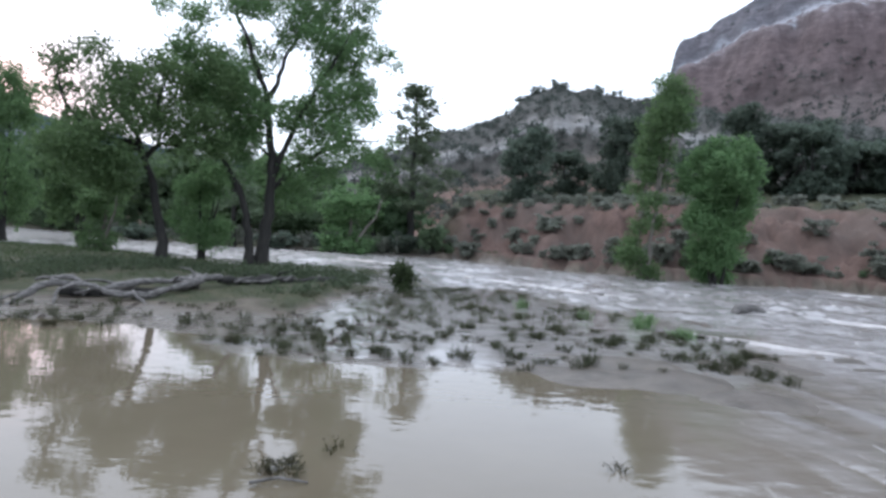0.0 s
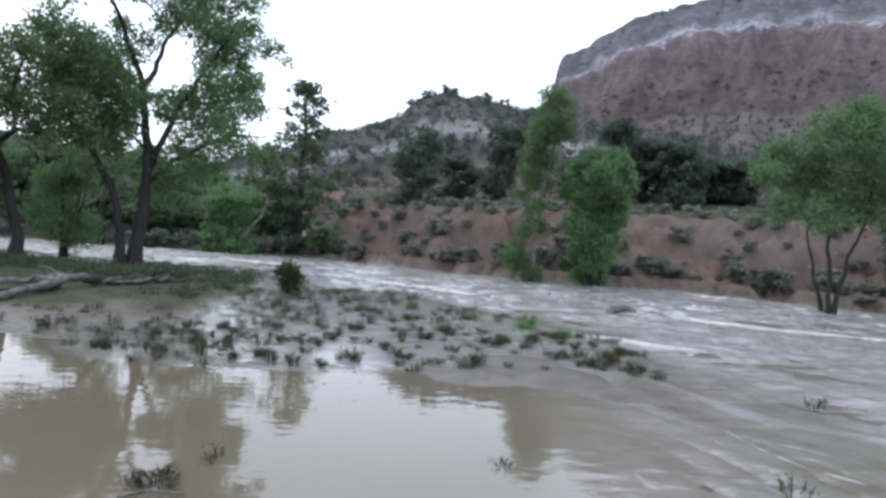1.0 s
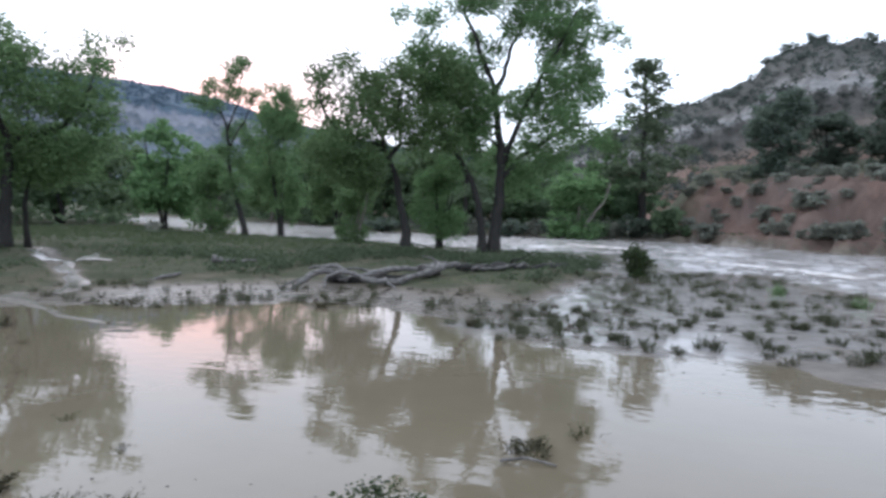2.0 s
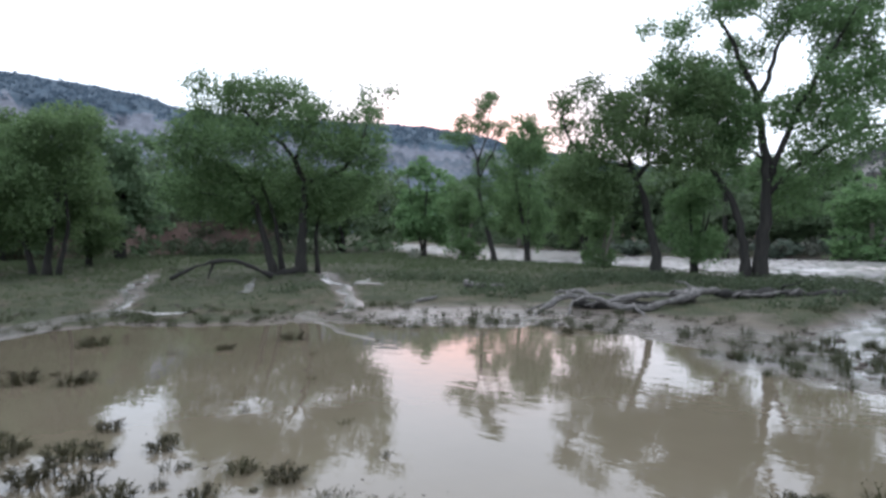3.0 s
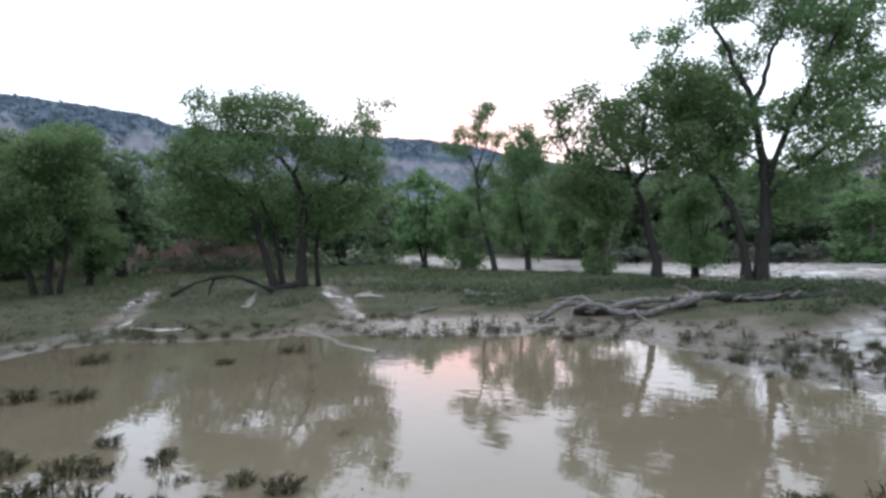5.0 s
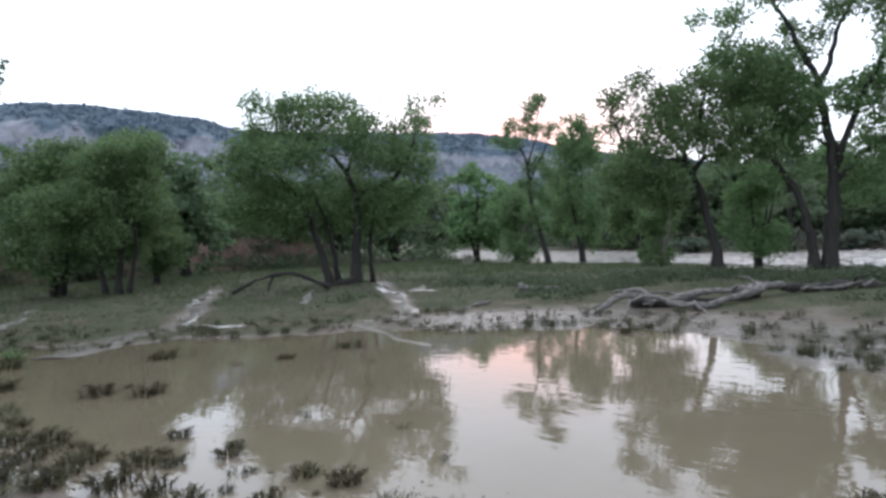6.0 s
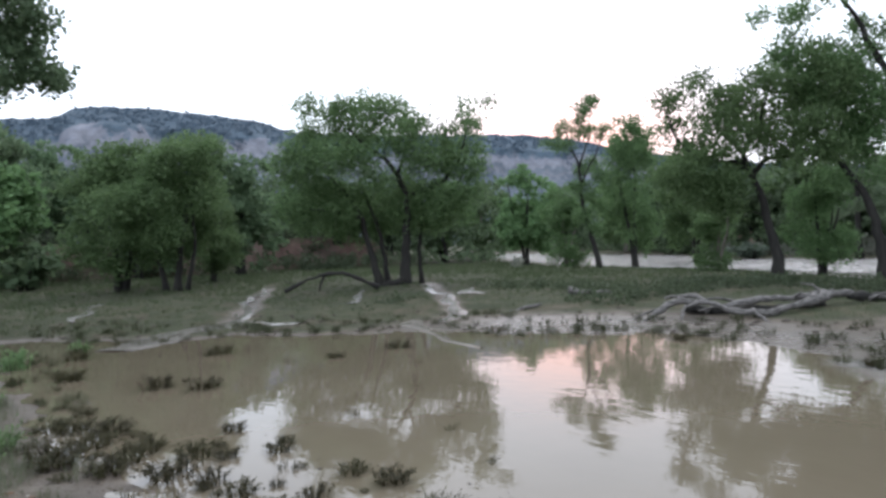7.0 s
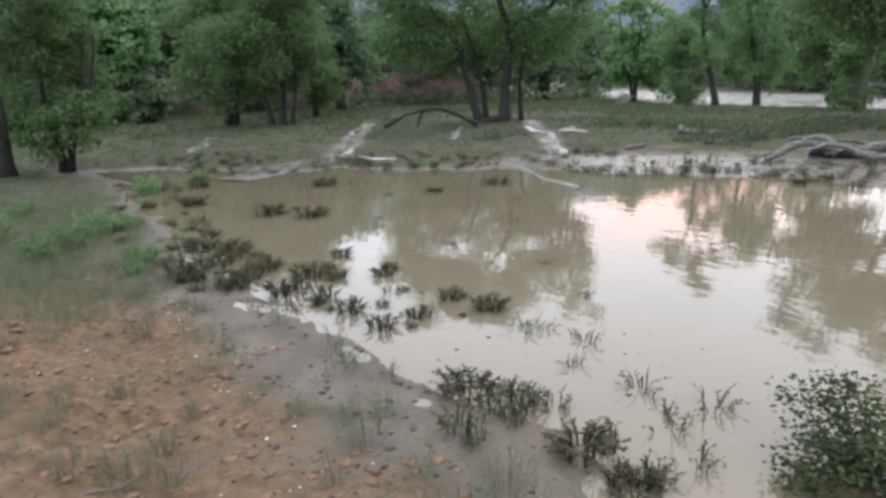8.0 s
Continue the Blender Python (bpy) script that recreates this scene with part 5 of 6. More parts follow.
def foam_line(line, width, seed, z=0.05, white=2.0):
    path = resample([(x, y, 0) for x, y in line], 0.12)
    rr = random.Random(seed)
    verts, faces = [], []
    for i, p in enumerate(path):
        d = (path[min(i + 1, len(path) - 1)] - path[max(i - 1, 0)]).normalized()
        side = Vector((-d.y, d.x, 0))
        u = i / (len(path) - 1)
        w = width * math.sin(math.pi * min(1, 0.06 + 0.88 * u)) * (1 + 0.5 * float(vnoise(i * 0.4, 3, seed)))
        off = 0.10 * float(vnoise(i * 0.13, 9, seed))
        for k, h in ((-0.5, -0.03), (0.0, z), (0.5, -0.03)):
            q = p + side * (off + w * k)
            verts.append((q.x, q.y, h + rr.uniform(-.006, .006)))
    for i in range(len(path) - 1):
        for k in range(2):
            a = i * 3 + k
            faces.append((a, a + 1, a + 4, a + 3))
    me = mesh_of("foam_line", verts, faces, WATER, True)
    point_attr(me, "flow", np.full(len(verts), white))
    point_attr(me, "chop", np.full(len(verts), 0.6))
    tagged(new("foam_line", me), "pale foaming crest in the fast flood water", "foam", kind="structure")


for k, line in enumerate(([(4.61, 6.41), (4.58, 5.8), (4.68, 5.29), (5.0, 4.74)], [(4.73, 6.18), (5.07, 5.82), (5.38, 5.11)])):
    foam_line(line, 0.24, 40 + k, 0.005, 1.0)
for k, line in enumerate(([(9.26, 19.17), (10.76, 17.77), (12.29, 16.13), (15.2, 14.7)], [(15.1, 28.1), (18.3, 27.8), (20.6, 25.8)], [(5.5, 13.4), (6.45, 12.84), (7.6, 11.44)], [(9, 24), (12, 22.5), (16, 21.8)], [(-6, 36), (-2, 34), (2, 31), (5, 28)], [(1, 27), (4, 24), (6.5, 20.5)])):
    foam_line(line, 0.26, 50 + k, 0.07, 1.5)


# ---------------------------------------------------------------- driftwood
def limb(path, r0, r1, seed, sides=9):
    rr = random.Random(seed)
    p = resample(path, 0.16)
    p = [q + Vector((rr.uniform(-1, 1), rr.uniform(-1, 1), rr.uniform(-1, 1))) * 0.026 for q in p]
    radii = [(r0 + (r1 - r0) * i / (len(p) - 1)) * (1 + 0.42 * float(vnoise(i * 0.55, seed, seed))) for i in range(len(p))]
    v, f = tube(p, radii, sides, rr, 0.2)
    return mesh_of("limb", v, f, DEADWOOD, True)


log = thing("fallen_log", "long weathered grey driftwood log on the muddy shore", "log", at=(-7, 14, 0))
inv = Matrix.Translation((7, -14, 0))


def log_part(name, path, r0, r1, seed, wood=None):
    me = limb(path, r0, r1, seed)
    if wood:
        me.materials[0] = wood
    me.transform(inv)
    part(name, me, log)


log_part("stem", [(-8.3, 13.26, 0.46), (-7.67, 13.51, 0.42), (-7.12, 13.59, 0.24), (-6.6, 13.96, 0.20), (-6.18, 14.58, 0.32), (-5.85, 15.47, 0.50), (-5.6, 15.9, 0.52)], 0.075, 0.13, 1)
log_part("butt", [(-5.65, 15.8, 0.47), (-5.21, 16.74, 0.36), (-4.75, 17.4, 0.34), (-4.3, 18.1, 0.27), (-3.6, 18.75, 0.30), (-3.2, 19.2, 0.26)], 0.10, 0.13, 8, BARK)
log_part("branch", [(-8.2, 13.3, 0.45), (-8.42, 13.0, 0.38), (-8.48, 12.6, 0.20), (-8.62, 12.2, 0.03)], 0.075, 0.035, 2)
log_part("branch", [(-8.46, 12.85, 0.34), (-8.8, 12.6, 0.18), (-9.0, 12.4, 0.04)], 0.05, 0.025, 9)
log_part("branch", [(-7.67, 13.51, 0.42), (-8.05, 13.64, 0.56), (-8.5, 13.6, 0.52), (-8.86, 13.61, 0.45)], 0.07, 0.03, 3)
log_part("branch", [(-7.5, 13.8, 0.30), (-6.97, 14.45, 0.44), (-6.37, 15.04, 0.44), (-5.85, 15.47, 0.52)], 0.06, 0.09, 4)
# added dark limb, stands in for the shadowed gap under the log
log_part("branch", [(-8.4, 13.7, 0.20), (-7.33, 14.27, 0.14), (-5.97, 15.42, 0.24)], 0.11, 0.11, 5, BARK)
log_part("branch", [(-5.9, 15.4, 0.50), (-6.3, 15.6, 0.68), (-6.6, 15.7, 0.72)], 0.045, 0.015, 6)
log_part("branch", [(-6.9, 14.0, 0.26), (-6.6, 13.6, 0.16), (-6.2, 13.3, 0.05)], 0.04, 0.02, 10)

log_part("branch", [(-7.0, 14.6, 0.40), (-7.5, 14.5, 0.36), (-8.1, 14.3, 0.44), (-8.6, 14.4, 0.32)], 0.045, 0.02, 11)
log_part("branch", [(-6.4, 15.0, 0.46), (-6.1, 14.5, 0.60), (-5.6, 14.4, 0.50)], 0.045, 0.018, 12)
log_part("branch", [(-5.5, 16.1, 0.44), (-5.9, 16.4, 0.42), (-6.4, 16.5, 0.50), (-6.8, 16.4, 0.36)], 0.04, 0.015, 13)
log_part("branch", [(-7.9, 13.45, 0.44), (-7.9, 12.9, 0.36), (-7.7, 12.4, 0.10)], 0.04, 0.02, 14)
log_part("branch", [(-4.6, 17.6, 0.34), (-4.5, 17.3, 0.55), (-4.0, 17.2, 0.70)], 0.035, 0.012, 15, BARK)


def drift(label, paths, name="driftwood"):
    x, y, z = paths[0][0][0]
    ob = thing(name, label, "driftwood", "driftwood", (x, y, ground_z(x, y)))
    for k, (path, r0, r1) in enumerate(paths):
        me = limb(path, r0, r1, 20 + k + int(abs(x) * 10), 7)
        me.transform(Matrix.Translation((-x, -y, -ground_z(x, y))))
        part("stem" if k == 0 else "branch", me, ob)
    return ob


arch = drift("dark bare fallen bough arched over the grass", [([(-23.9, 10.3, 0.50), (-23.55, 11.0, 0.88), (-23.2, 11.7, 1.12), (-22.9, 12.4, 1.10), (-22.6, 13.0, 0.86), (-22.2, 13.7, 0.42)], 0.065, 0.10),
                                                        ([(-23.2, 11.7, 1.10), (-23.3, 11.5, 0.42)], 0.06, 0.03), ([(-23.7, 10.7, 0.72), (-23.75, 10.2, 0.95)], 0.03, 0.012)], "fallen_bough")
for child in arch.children:
    child.data.materials[0] = BARK
drift("short pale driftwood branch on the meadow edge", [([(-13.2, 15.05, 0.46), (-12.93, 15.31, 0.34), (-12.46, 16.33, 0.30)], 0.09, 0.05)])
drift("dark broken branch at the muddy shore", [([(-12.4, 11.7, 0.10), (-12.22, 12.17, 0.22), (-11.99, 12.54, 0.30)], 0.05, 0.04)])
rr = random.Random(77)
for k in range(11):
    u = rr.random()
    x, y = -8.6 + 4.2 * u + rr.uniform(-.3, .3), 13.0 + 4.0 * u + rr.uniform(-.2, 0.6)
    a, l, z = rr.uniform(-0.5, 1.3), rr.uniform(0.5, 1.3), ground_z(x, y) + 0.07
    drift("broken grey branch piled against the driftwood log", [([(x, y, z), (x + math.cos(a) * l * 0.5, y + math.sin(a) * l * 0.5, z + rr.uniform(0.05, 0.22)), (x + math.cos(a) * l, y + math.sin(a) * l, z + rr.uniform(0, 0.3))], rr.uniform(0.025, 0.055), 0.015)])
drift("thin wet branch lying in the pond", [([(-1.36, 4.62, 0.01), (-1.15, 4.70, 0.025), (-0.95, 4.73, 0.01)], 0.014, 0.008)])
drift("brown snag caught in the river", [([(8.5, 18.0, -0.1), (8.75, 18.2, 0.18), (9.3, 18.3, 0.16), (9.6, 18.2, -0.05)], 0.14, 0.12)])
drift("curved dry twig on the red earth", [([(-2.75, -0.27, 0.40), (-2.70, -0.14, 0.41), (-2.78, -0.06, 0.42)], 0.007, 0.004)])
drift("pale dry twig on the red earth", [([(-2.71, 0.08, 0.37), (-2.71, 0.14, 0.40), (-2.73, 0.19, 0.44)], 0.005, 0.003)])


# ---------------------------------------------------------------- weeds
def weed_meshes(seed, stems, mat, lean=0.8, tall=1.0, leaflets=7, thin=1.0):
    """A tuft about 1 m across: curved stems with small drooping leaves."""
    rr = random.Random(seed)
    verts, faces = [], []
    for k in range(stems):
        a, q = rr.uniform(0, 6.283), math.sqrt(rr.random()) * 0.38
        x, y = math.cos(a) * q, math.sin(a) * q
        b = a + rr.uniform(-0.9, 0.9)
        h, l = tall * rr.uniform(0.35, 0.9) * (1.1 - q), lean * rr.uniform(0.1, 0.6)
        pts = [Vector((x, y, -0.05)), Vector((x + math.cos(b) * l * 0.3, y + math.sin(b) * l * 0.3, h * 0.6)), Vector((x + math.cos(b) * l, y + math.sin(b) * l, h * rr.uniform(0.75, 1.0)))]
        w = Vector((-math.sin(b), math.cos(b), 0)) * rr.uniform(0.012, 0.022) * thin
        o = len(verts)
        verts += [pts[0] - w, pts[0] + w, pts[1] - w, pts[1] + w, pts[2]]
        faces += [(o, o + 1, o + 3, o + 2), (o + 2, o + 3, o + 4)]
        for i in range(leaflets):
            u = rr.uniform(0.3, 1.0)
            p = pts[0].lerp(pts[1], u * 2) if u < 0.5 else pts[1].lerp(pts[2], u * 2 - 1)
            d = Vector((rr.uniform(-1, 1), rr.uniform(-1, 1), rr.uniform(-0.7, 0.6))).normalized() * rr.uniform(0.07, 0.15)
            s2 = d.cross(Vector((rr.uniform(-1, 1), rr.uniform(-1, 1), 1))).normalized() * 0.026 * thin
            o = len(verts)
            verts += [p, p + d * 0.5 + s2, p + d, p + d * 0.5 - s2]
            faces += [(o, o + 1, o + 2, o + 3)]
    return mesh_of("weed", verts, faces, mat)


WEEDS = [weed_meshes(100 + k, 40, WEED, 0.55, 1.1, 9) for k in range(4)]
FAR_WEEDS = [weed_meshes(150 + k, 20, SHOAL_WEED, 0.6, 1.1, 6) for k in range(3)]
SHOAL_WEEDS = [weed_meshes(160 + k, 30, SHOAL_WEED, 0.8, 1.05, 8) for k in range(3)]
THIN_WEEDS = [weed_meshes(110 + k, 16, WEED, 0.9, 0.8, 3) for k in range(3)]
TUFTS = [weed_meshes(120 + k, 24 + 10 * k, BANK_GRASS, 1.1, 1.6, 3, 0.5) for k in range(3)]
FRESH = [weed_meshes(130 + k, 40, LEAF_PALE, 0.5, 1.0, 6) for k in range(2)]


def weeds(rows, kinds, name, label, group, tall=0.75, seed=1):
    rr = random.Random(seed)
    for x, y, w in rows:
        me = rr.choice(kinds)
        z = max(0.0, ground_z(x, y))
        ob = thing(name, label, "weed", group, (x, y, z), rr.uniform(0, 360), (w * 1.15, w * 1.15, w * tall * rr.uniform(0.8, 1.2)))
        tagged(part("foliage", me, ob), kind="stuff")


POND_WEEDS = [(-15.89, 1.92, 0.37), (-12.91, 0.65, 0.36), (-13.07, 1.27, 0.3), (-12.8, 0.13, 0.24), (-10.48, 2.33, 0.59), (-9.84, 2.86, 0.62), (-13.08, 4.16, 0.75), (-10.66, 5.53, 0.39),
              (-10.58, 6.91, 0.58), (-8.12, 1.29, 0.54), (-7.12, 1.44, 0.41), (-6.55, 1.76, 0.45), (-6.73, 0.99, 0.32), (-6.11, 1.42, 0.54), (-5.68, 1.66, 0.28), (-7.2, 0.66, 0.54),
              (-5.22, 1.75, 0.29), (-4.69, 1.82, 0.25), (-4.75, 2.2, 0.2), (-7.46, 0.65, 0.7), (-6.61, 0.99, 0.38), (-12.45, 1.39, 0.69), (-14.94, 1.83, 0.69), (-7.72, 1.04, 0.44), (-6.89, 1.2, 0.4)]
POND_WEEDS += [(-3.32, 1.85, 0.43), (-3.0, 2.02, 0.3), (-2.38, 2.0, 0.37), (-2.02, 1.97, 0.28), (-10.55, 9.57, 0.39), (-6.81, 10.88, 0.24), (-6.12, 2.48, 0.31), (-7.15, 2.36, 0.28), (-5.0, 2.68, 0.27),
               (-4.57, 2.84, 0.36), (-1.18, 4.93, 0.36), (-6.7, 10.73, 0.23), (-3.38, 10.07, 0.29), (-8.6, 1.0, 0.5), (-8.9, 0.75, 0.4), (-9.4, 1.2, 0.3), (-6.3, 2.0, 0.25)]
rnd = random.Random(29)
POND_WEEDS = [(x, y, 0.10 + 0.62 * w) for x, y, w in POND_WEEDS]
POND_WEEDS += [(x + rnd.uniform(-0.9, 0.9), y + rnd.uniform(-0.3, 0.5), w * rnd.uniform(0.3, 0.5)) for x, y, w in POND_WEEDS if y < 2.4 and -13 < x < -4.5]
weeds(POND_WEEDS, WEEDS, "weed_clump", "dark olive weed clump standing in shallow muddy water", "weed clumps in the pond", 0.52)
weeds([(-6.7, 3.69, 0.22), (-5.48, 2.26, 0.2), (-10.98, 4.72, 0.22), (-3.95, 2.76, 0.24), (-3.5, 2.96, 0.22), (-2.73, 2.75, 0.24), (-2.35, 2.58, 0.24), (-2.33, 2.96, 0.23), (-2.01, 2.42, 0.2), (-4.25, 1.32, 0.2),
       (-5.59, 1.36, 0.2), (-5.83, 1.03, 0.2), (-3.89, 2.94, 0.16), (-3.21, 2.63, 0.16), (-0.81, 5.44, 0.26), (1.39, 9.33, 0.26), (2.58, 11.24, 0.32), (4.04, 4.69, 0.3), (6.68, 7.51, 0.37), (1.6, 5.3, 0.17), (1.63, 5.34, 0.15), (-1.36, 4.95, 0.2), (-8.9, 6.2, 0.16), (-7.4, 5.1, 0.14),
       (-5.4, 4.1, 0.16), (-4.3, 3.7, 0.14)], THIN_WEEDS, "weed_clump", "sparse bent weed stems poking out of the water", "weed clumps in the pond", 0.8, 2)
rnd = random.Random(31)
rows = []
while len(rows) < 400:
    x, y = rnd.uniform(-3.5, 6.5), rnd.uniform(9.0, 21.5)
    if outline_dist(np.array([x]), np.array([y]), SHOAL)[0] < 0.2 and vnoise(x * 0.6, y * 0.5, 4) > -0.45:
        rows.append((x, y, rnd.uniform(0.12, 0.22 + 0.08 * float(smooth(-2.5, 1.5, x)))))
weeds([q for q in rows if q[1] < 13.2], SHOAL_WEEDS, "weed_clump", "small dark weed clump on the flooded mud shoal", "weed clumps on the shoal", 0.85, 3)
far_rows = [q for q in rows if q[1] >= 13.2]
weeds([(4.76, 14.33, 0.62), (5.01, 12.91, 0.5), (5.3, 13.0, 0.35), (4.5, 14.0, 0.4), (3.6, 15.2, 0.4), (2.2, 16.8, 0.4)], FRESH, "green_weed", "fresh bright green weed on the shoal", "green weeds on the shoal", 0.8, 4)
rows = []
while len(rows) < 330:
    x, y = rnd.uniform(-23, -1), rnd.uniform(1.5, 14.5)
    d = outline_dist(np.array([x]), np.array([y]), POND)[0]
    if -0.4 < d < 2.6 and rnd.random() < 1.2 - 0.35 * d and vnoise(x * 0.8, y * 0.8, 15) > -0.5:
        rows.append((x, y, rnd.uniform(0.10, 0.30)))


def joined_weeds(rows, kinds, name, label, tall, seed):
    rr = random.Random(seed)
    V, F, o = [], [], 0
    for x, y, w in rows:
        me = rr.choice(kinds)
        m = pose(x, y, max(0.0, ground_z(x, y)), 0, 0, rr.uniform(0, 360)) @ Matrix.Diagonal((w * 1.15, w * 1.15, w * tall * rr.uniform(0.8, 1.2), 1))
        V += [tuple(m @ v.co) for v in me.vertices]
        F += [tuple(i + o for i in p.vertices) for p in me.polygons]
        o += len(me.vertices)
    tagged(new(name, mesh_of(name, V, F, SHOAL_WEED)), label, "weeds", kind="stuff")


while len(rows) < 385:
    x, y = rnd.uniform(-17, -7.6), rnd.uniform(-0.4, 2.4)
    d = outline_dist(np.array([x]), np.array([y]), POND)[0]
    if -0.9 < d < 0.6:
        rows.append((x, y, rnd.uniform(0.10, 0.26)))
joined_weeds(rows + far_rows, FAR_WEEDS, "far_weeds", "small dark weeds dotting the muddy far shore", 0.85, 5)

weeds([(-14.64, 0.74, 0.66), (-16.15, 2.02, 0.5), (-12.7, -1.3, 0.6), (-10.4, -0.25, 0.58), (-9.6, -0.55, 0.54), (-10.6, 0.2, 0.48), (-8.9, -0.85, 0.5), (-10.2, -1.5, 0.6), (-7.6, 0.1, 0.35), (-8.2, 0.25, 0.4)],
      FRESH, "green_weed", "yellow-green leafy weed on the grassy shore", "green weeds on the near shore", 0.9, 14)
rows = [(-5.2, 1.1, 0.18), (-4.0, 1.3, 0.2), (-4.3, 0.3, 0.2), (-4.1, -0.1, 0.18), (-3.1, -0.1, 0.2), (-3.0, 0.05, 0.2), (-3.5, 0.75, 0.16), (-3.05, 1.05, 0.22), (-2.6, 1.15, 0.18), (-4.5, 1.35, 0.18), (-5.9, 0.55, 0.15),
        (-3.7, -0.45, 0.14), (-2.8, 0.75, 0.17), (-2.4, 0.5, 0.2), (-3.2, -0.35, 0.16), (-4.8, 0.6, 0.15), (-5.5, -0.1, 0.2), (-2.0, 1.2, 0.2), (-2.3, 1.45, 0.22), (-3.8, 1.5, 0.15)]
rnd = random.Random(37)
while len(rows) < 62:
    x, y = rnd.uniform(-8.5, -1.2), rnd.uniform(-1.6, 1.6)
    if 0.35 < float(zones(np.array([x]), np.array([y]))[0][0]) and math.hypot(x, y) > 1.6:
        rows.append((x, y, rnd.uniform(0.10, 0.20)))
weeds(rows, TUFTS, "grass_tuft", "thin green grass tuft on the red earth", "grass tufts on the near bank", 1.0, 15)

# leafy bush in the shallows by the near bank
nb = bush_mesh("near_bush", 143, NEAR_LEAF, BARK, 120, 26, 0.046, 0.75, 14)
ob = thing("leafy_bush", "low dark green leafy bush half drowned at the shore", "bush", at=(-1.50, 2.98, -0.03), scale=(0.84, 0.80, 0.46))
part("woody_base", nb[0], ob)
part("foliage", nb[1], ob)


# ---------------------------------------------------------------- grass, clods and pebbles
def blades(name, label, places, height, mat, seed, per=7, width=0.006):
    rng = np.random.default_rng(seed)
    P = np.repeat(np.asarray(places, float), per, axis=0)
    n = len(P)
    base = P[:, :3] + np.concatenate([rng.normal(0, 0.06, (n, 2)), np.full((n, 1), -0.01)], 1)
    a = rng.uniform(0, 6.283, n)
    h = height * rng.uniform(0.4, 1.25, n) * P[:, 3]
    lean = h * rng.uniform(0.1, 0.7, n)
    side = np.stack([-np.sin(a), np.cos(a), 0 * a], 1) * (width * P[:, 3])[:, None]
    tip = base + np.stack([np.cos(a) * lean, np.sin(a) * lean, h], 1)
    verts = np.stack([base - side, base + side, tip], 1).reshape(-1, 3)
    tagged(new(name, mesh_of(name, verts.tolist(), np.arange(3 * n).reshape(n, 3).tolist(), mat)), label, "grass", kind="stuff")


rng = np.random.default_rng(41)
cand = np.stack([rng.uniform(-60, 4, 60000), rng.uniform(-5, 44, 60000)], 1)
r = np.hypot(cand[:, 0], cand[:, 1])
cand = cand[(r > 11) & (r < 62) & (rng.random(60000) < np.clip(26 / r, 0, 1))]
z, wet, red = land(cand[:, 0], cand[:, 1])
dp, dr, ds = zones(cand[:, 0], cand[:, 1])
ok = (np.minimum(dp, dr) > 0.8) & (wet < 0.45) & (ds > 0)
thick = fnoise(cand[:, 0] * 0.4, cand[:, 1] * 0.4, 91, 3) + rng.uniform(-0.4, 0.8, len(cand))
ok &= thick > 0
cand, z = cand[ok], z[ok]
blades("meadow_grass", "short dull green grass over the meadow", np.stack([cand[:, 0], cand[:, 1], z, np.clip(np.hypot(cand[:, 0], cand[:, 1]) / 22, 0.8, 2.0)], 1), 0.12, GRASS, 42, 6, 0.007)
cand = np.stack([rng.uniform(-15, 4, 5200), rng.uniform(-4, 2.5, 5200)], 1)
z, wet, red = land(cand[:, 0], cand[:, 1])
dw = np.minimum(*zones(cand[:, 0], cand[:, 1])[:2])
lush = smooth(-5.0, -7.5, cand[:, 0] + 0.9 * cand[:, 1] + 0.7 * fnoise(cand[:, 0], cand[:, 1], 93, 2))
ok = (dw > 0.25) & (rng.random(len(cand)) < 0.05 + 0.95 * lush) & (np.hypot(cand[:, 0], cand[:, 1]) > 1.0)
cand, z = cand[ok], z[ok]
blades("bank_grass", "thin green grass growing on the near bank", np.stack([cand[:, 0], cand[:, 1], z, np.full(len(z), 1.0)], 1), 0.22, BANK_GRASS, 43, 16, 0.003)


def lumps(name, label, places, mat, seed, flat=0.6):
    """Small rounded, dented stones or clods joined into one mesh."""
    rr = random.Random(seed)
    verts, faces = [], []
    ring = [(1, 0), (0.5, 0.87), (-0.5, 0.87), (-1, 0), (-0.5, -0.87), (0.5, -0.87)]
    for x, y, z, s in places:
        o, t = len(verts), rr.uniform(0, 6.28)
        for h, w in ((-0.3, 0.85), (0.15, 1.0), (0.5, 0.6)):
            for u, v in ring:
                k = s * w * rr.uniform(0.55, 1.3)
                verts.append((x + (u * math.cos(t) - v * 0.75 * math.sin(t)) * k, y + (u * math.sin(t) + v * 0.75 * math.cos(t)) * k, z + h * s * flat * rr.uniform(0.7, 1.3)))
        verts.append((x, y, z + 0.62 * s * flat))
        for lv in range(2):
            for k in range(6):
                a, b = o + lv * 6 + k, o + lv * 6 + (k + 1) % 6
                faces.append((a, b, b + 6, a + 6))
        faces += [(o + 12 + k, o + 12 + (k + 1) % 6, o + 18) for k in range(6)]
    tagged(new(name, mesh_of(name, verts, faces, mat, True)), label, "stones", kind="stuff")


def stone_material(name, a, b):
    m, nt, bs = material(name)
    info = nt.nodes.new("ShaderNodeNewGeometry")
    n = tex_noise(nt, 30, 4)
    nt.links.new(mixc(nt, calc(nt, "ADD", calc(nt, "MULTIPLY", info.outputs["Random Per Island"], 0.7), calc(nt, "MULTIPLY", n, 0.3)), a, b), bs.inputs["Base Color"])
    bs.inputs["Roughness"].default_value = 0.9
    bump(nt, bs, n, 0.5, 0.004)
    return m


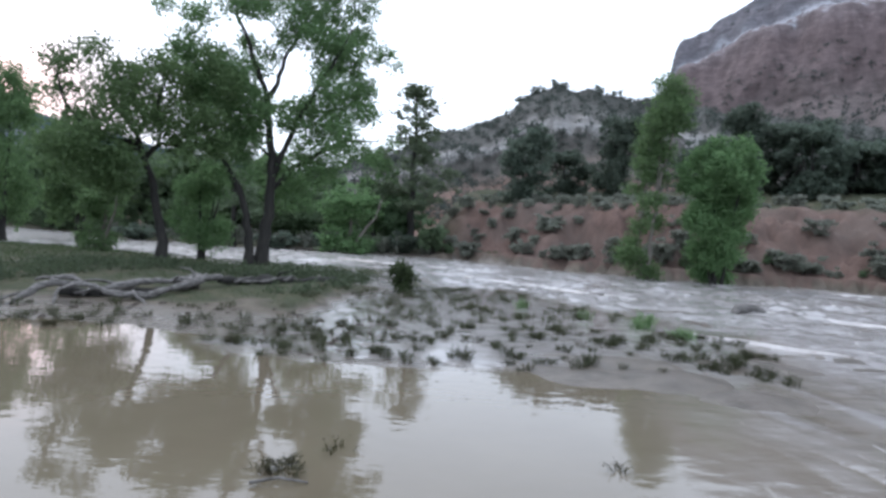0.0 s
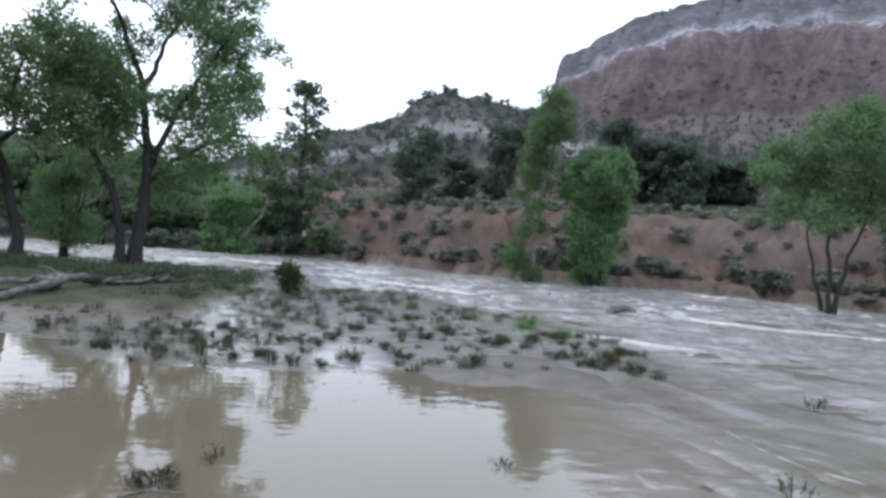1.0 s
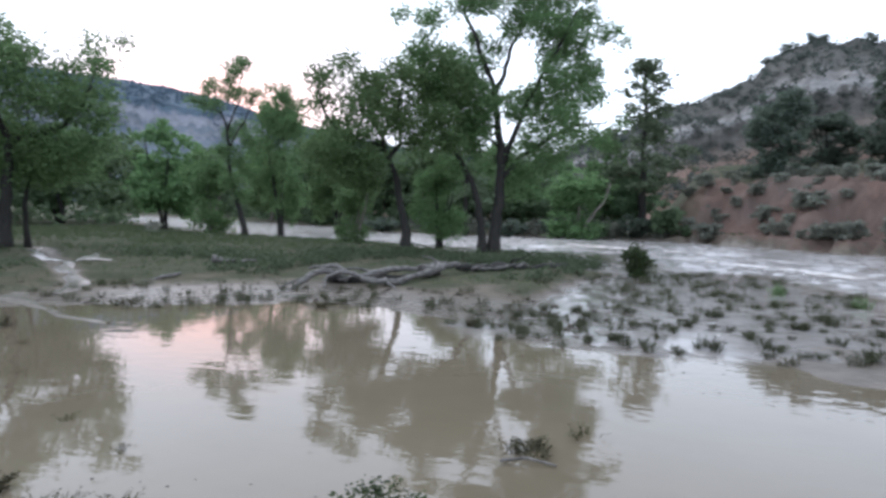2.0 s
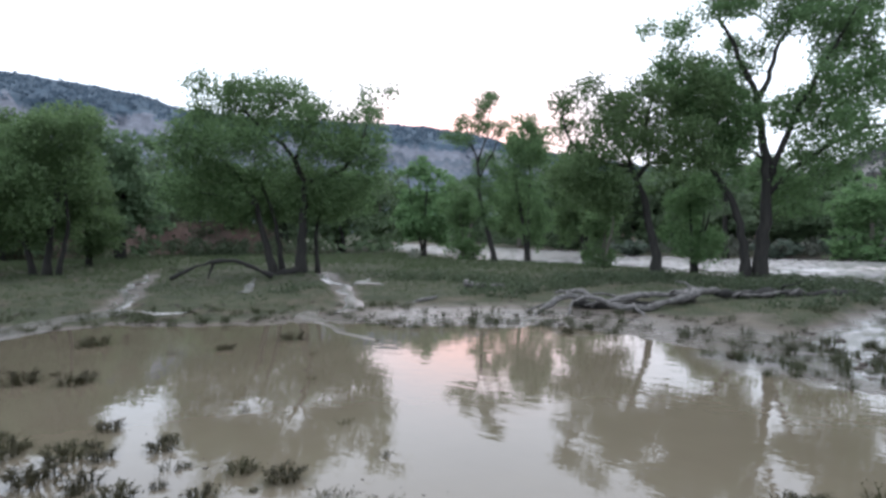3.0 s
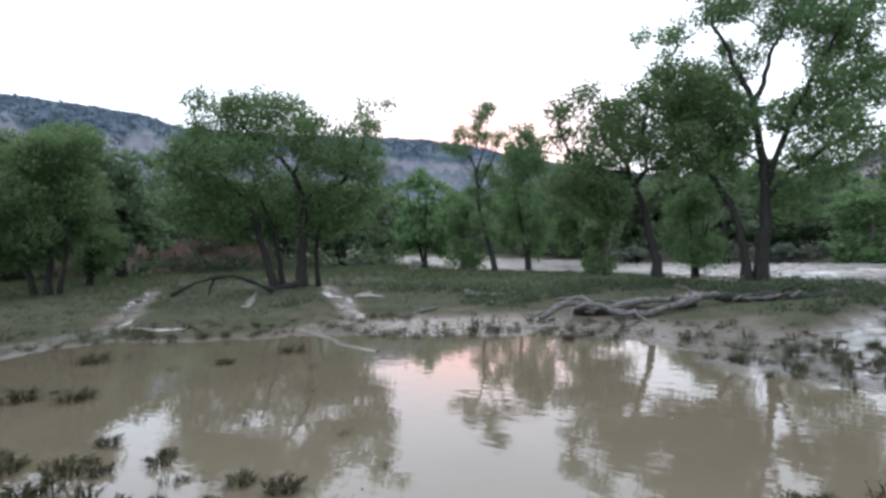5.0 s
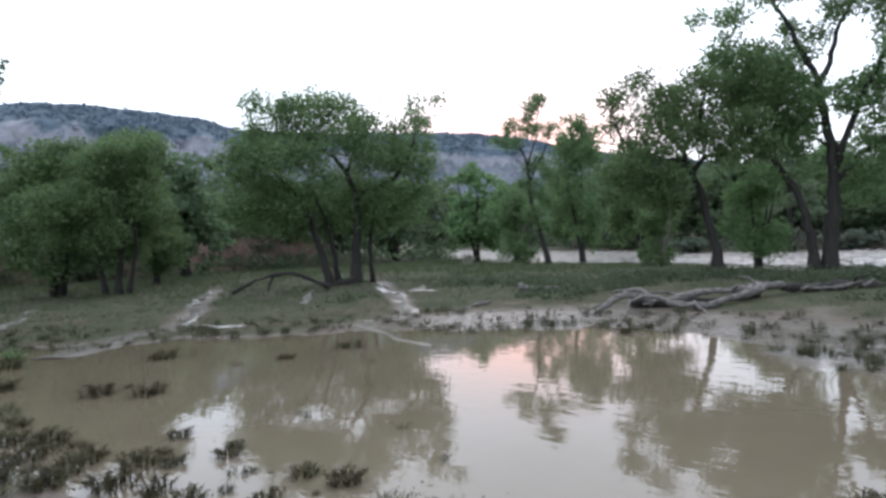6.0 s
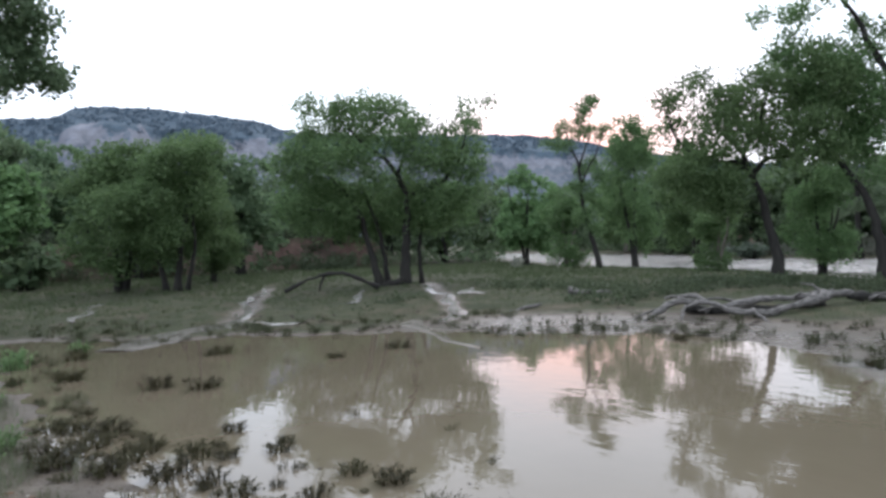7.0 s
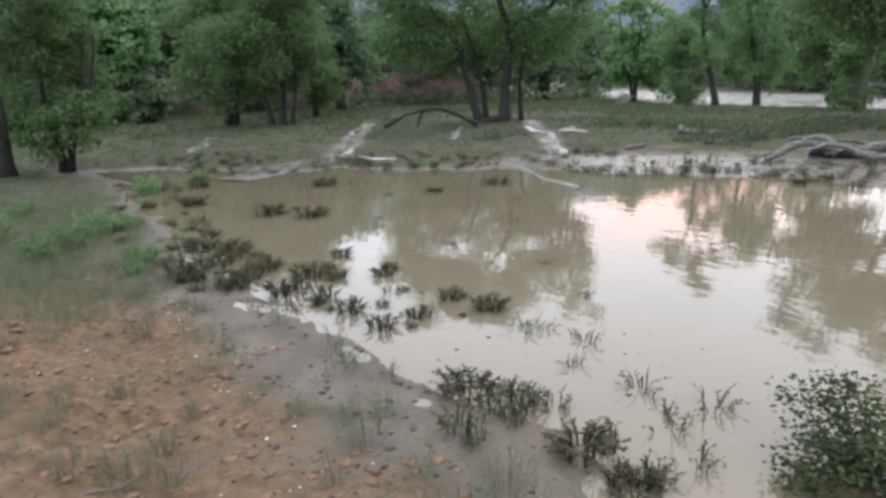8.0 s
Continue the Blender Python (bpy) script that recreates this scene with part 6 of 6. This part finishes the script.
def strewn(count, x0, x1, y0, y1, lo, hi, test, seed):
    rng = np.random.default_rng(seed)
    P = np.stack([rng.uniform(x0, x1, count), rng.uniform(y0, y1, count)], 1)
    z, wet, red = land(P[:, 0], P[:, 1])
    dw = np.minimum(*zones(P[:, 0], P[:, 1])[:2])
    ok = test(dw, wet, red)
    s = lo * (hi / lo) ** (rng.random(count) ** 2)
    return [(a, b, c, d) for (a, b), c, d, k in zip(P.tolist(), z.tolist(), s.tolist(), ok) if k]


CLOD = stone_material("earth_clod", (0.090, 0.052, 0.032), (0.21, 0.126, 0.080))
WETCLOD = stone_material("wet_mud_clod", (0.028, 0.023, 0.019), (0.080, 0.066, 0.054))
LITTER = stone_material("dark_litter", (0.022, 0.015, 0.010), (0.060, 0.040, 0.027))
PEBBLE = stone_material("pale_pebble", (0.30, 0.28, 0.26), (0.62, 0.60, 0.58))
lumps("clods", "crumbly red earth clods on the near bank", strewn(7000, -9, 3, -3, 1.6, 0.008, 0.055, lambda d, w, r: (r > 0.4) & (d > 0.5), 51), CLOD, 52, 0.45)
lumps("litter", "dark plant litter and crumbs on the red earth", strewn(2600, -9, 3, -3, 1.6, 0.006, 0.030, lambda d, w, r: (r > 0.4) & (d > 0.5), 61), LITTER, 62, 0.3)
lumps("mud_clods", "dark trampled mud lumps along the shoreline", strewn(2400, -9, 2, -0.6, 2.4, 0.008, 0.036, lambda d, w, r: (d > 0.02) & (d < 1.15), 53), WETCLOD, 54)
lumps("pebbles", "scattered pale pebbles on the near bank", strewn(420, -7, 3, -3, 1.6, 0.007, 0.018, lambda d, w, r: (r > 0.3) & (d > 0.3), 55), PEBBLE, 56)
lumps("shore_clods", "dark clods and debris on the muddy far shore", [q for q in strewn(1500, -24, 0, 2, 15, 0.025, 0.11, lambda d, w, r: (d > 0.0) & (d < 3.2), 59) if q[1] > 2.5 or q[0] < -15], WETCLOD, 60)
lumps("floating_debris", "dark bits of debris on the muddy water", [(a, b, 0.0, s) for a, b, c, s in strewn(900, -8, 4, 1.8, 9, 0.007, 0.028, lambda d, w, r: (d < -0.05) & (d > -1.8), 57)], WETCLOD, 58, 0.4)
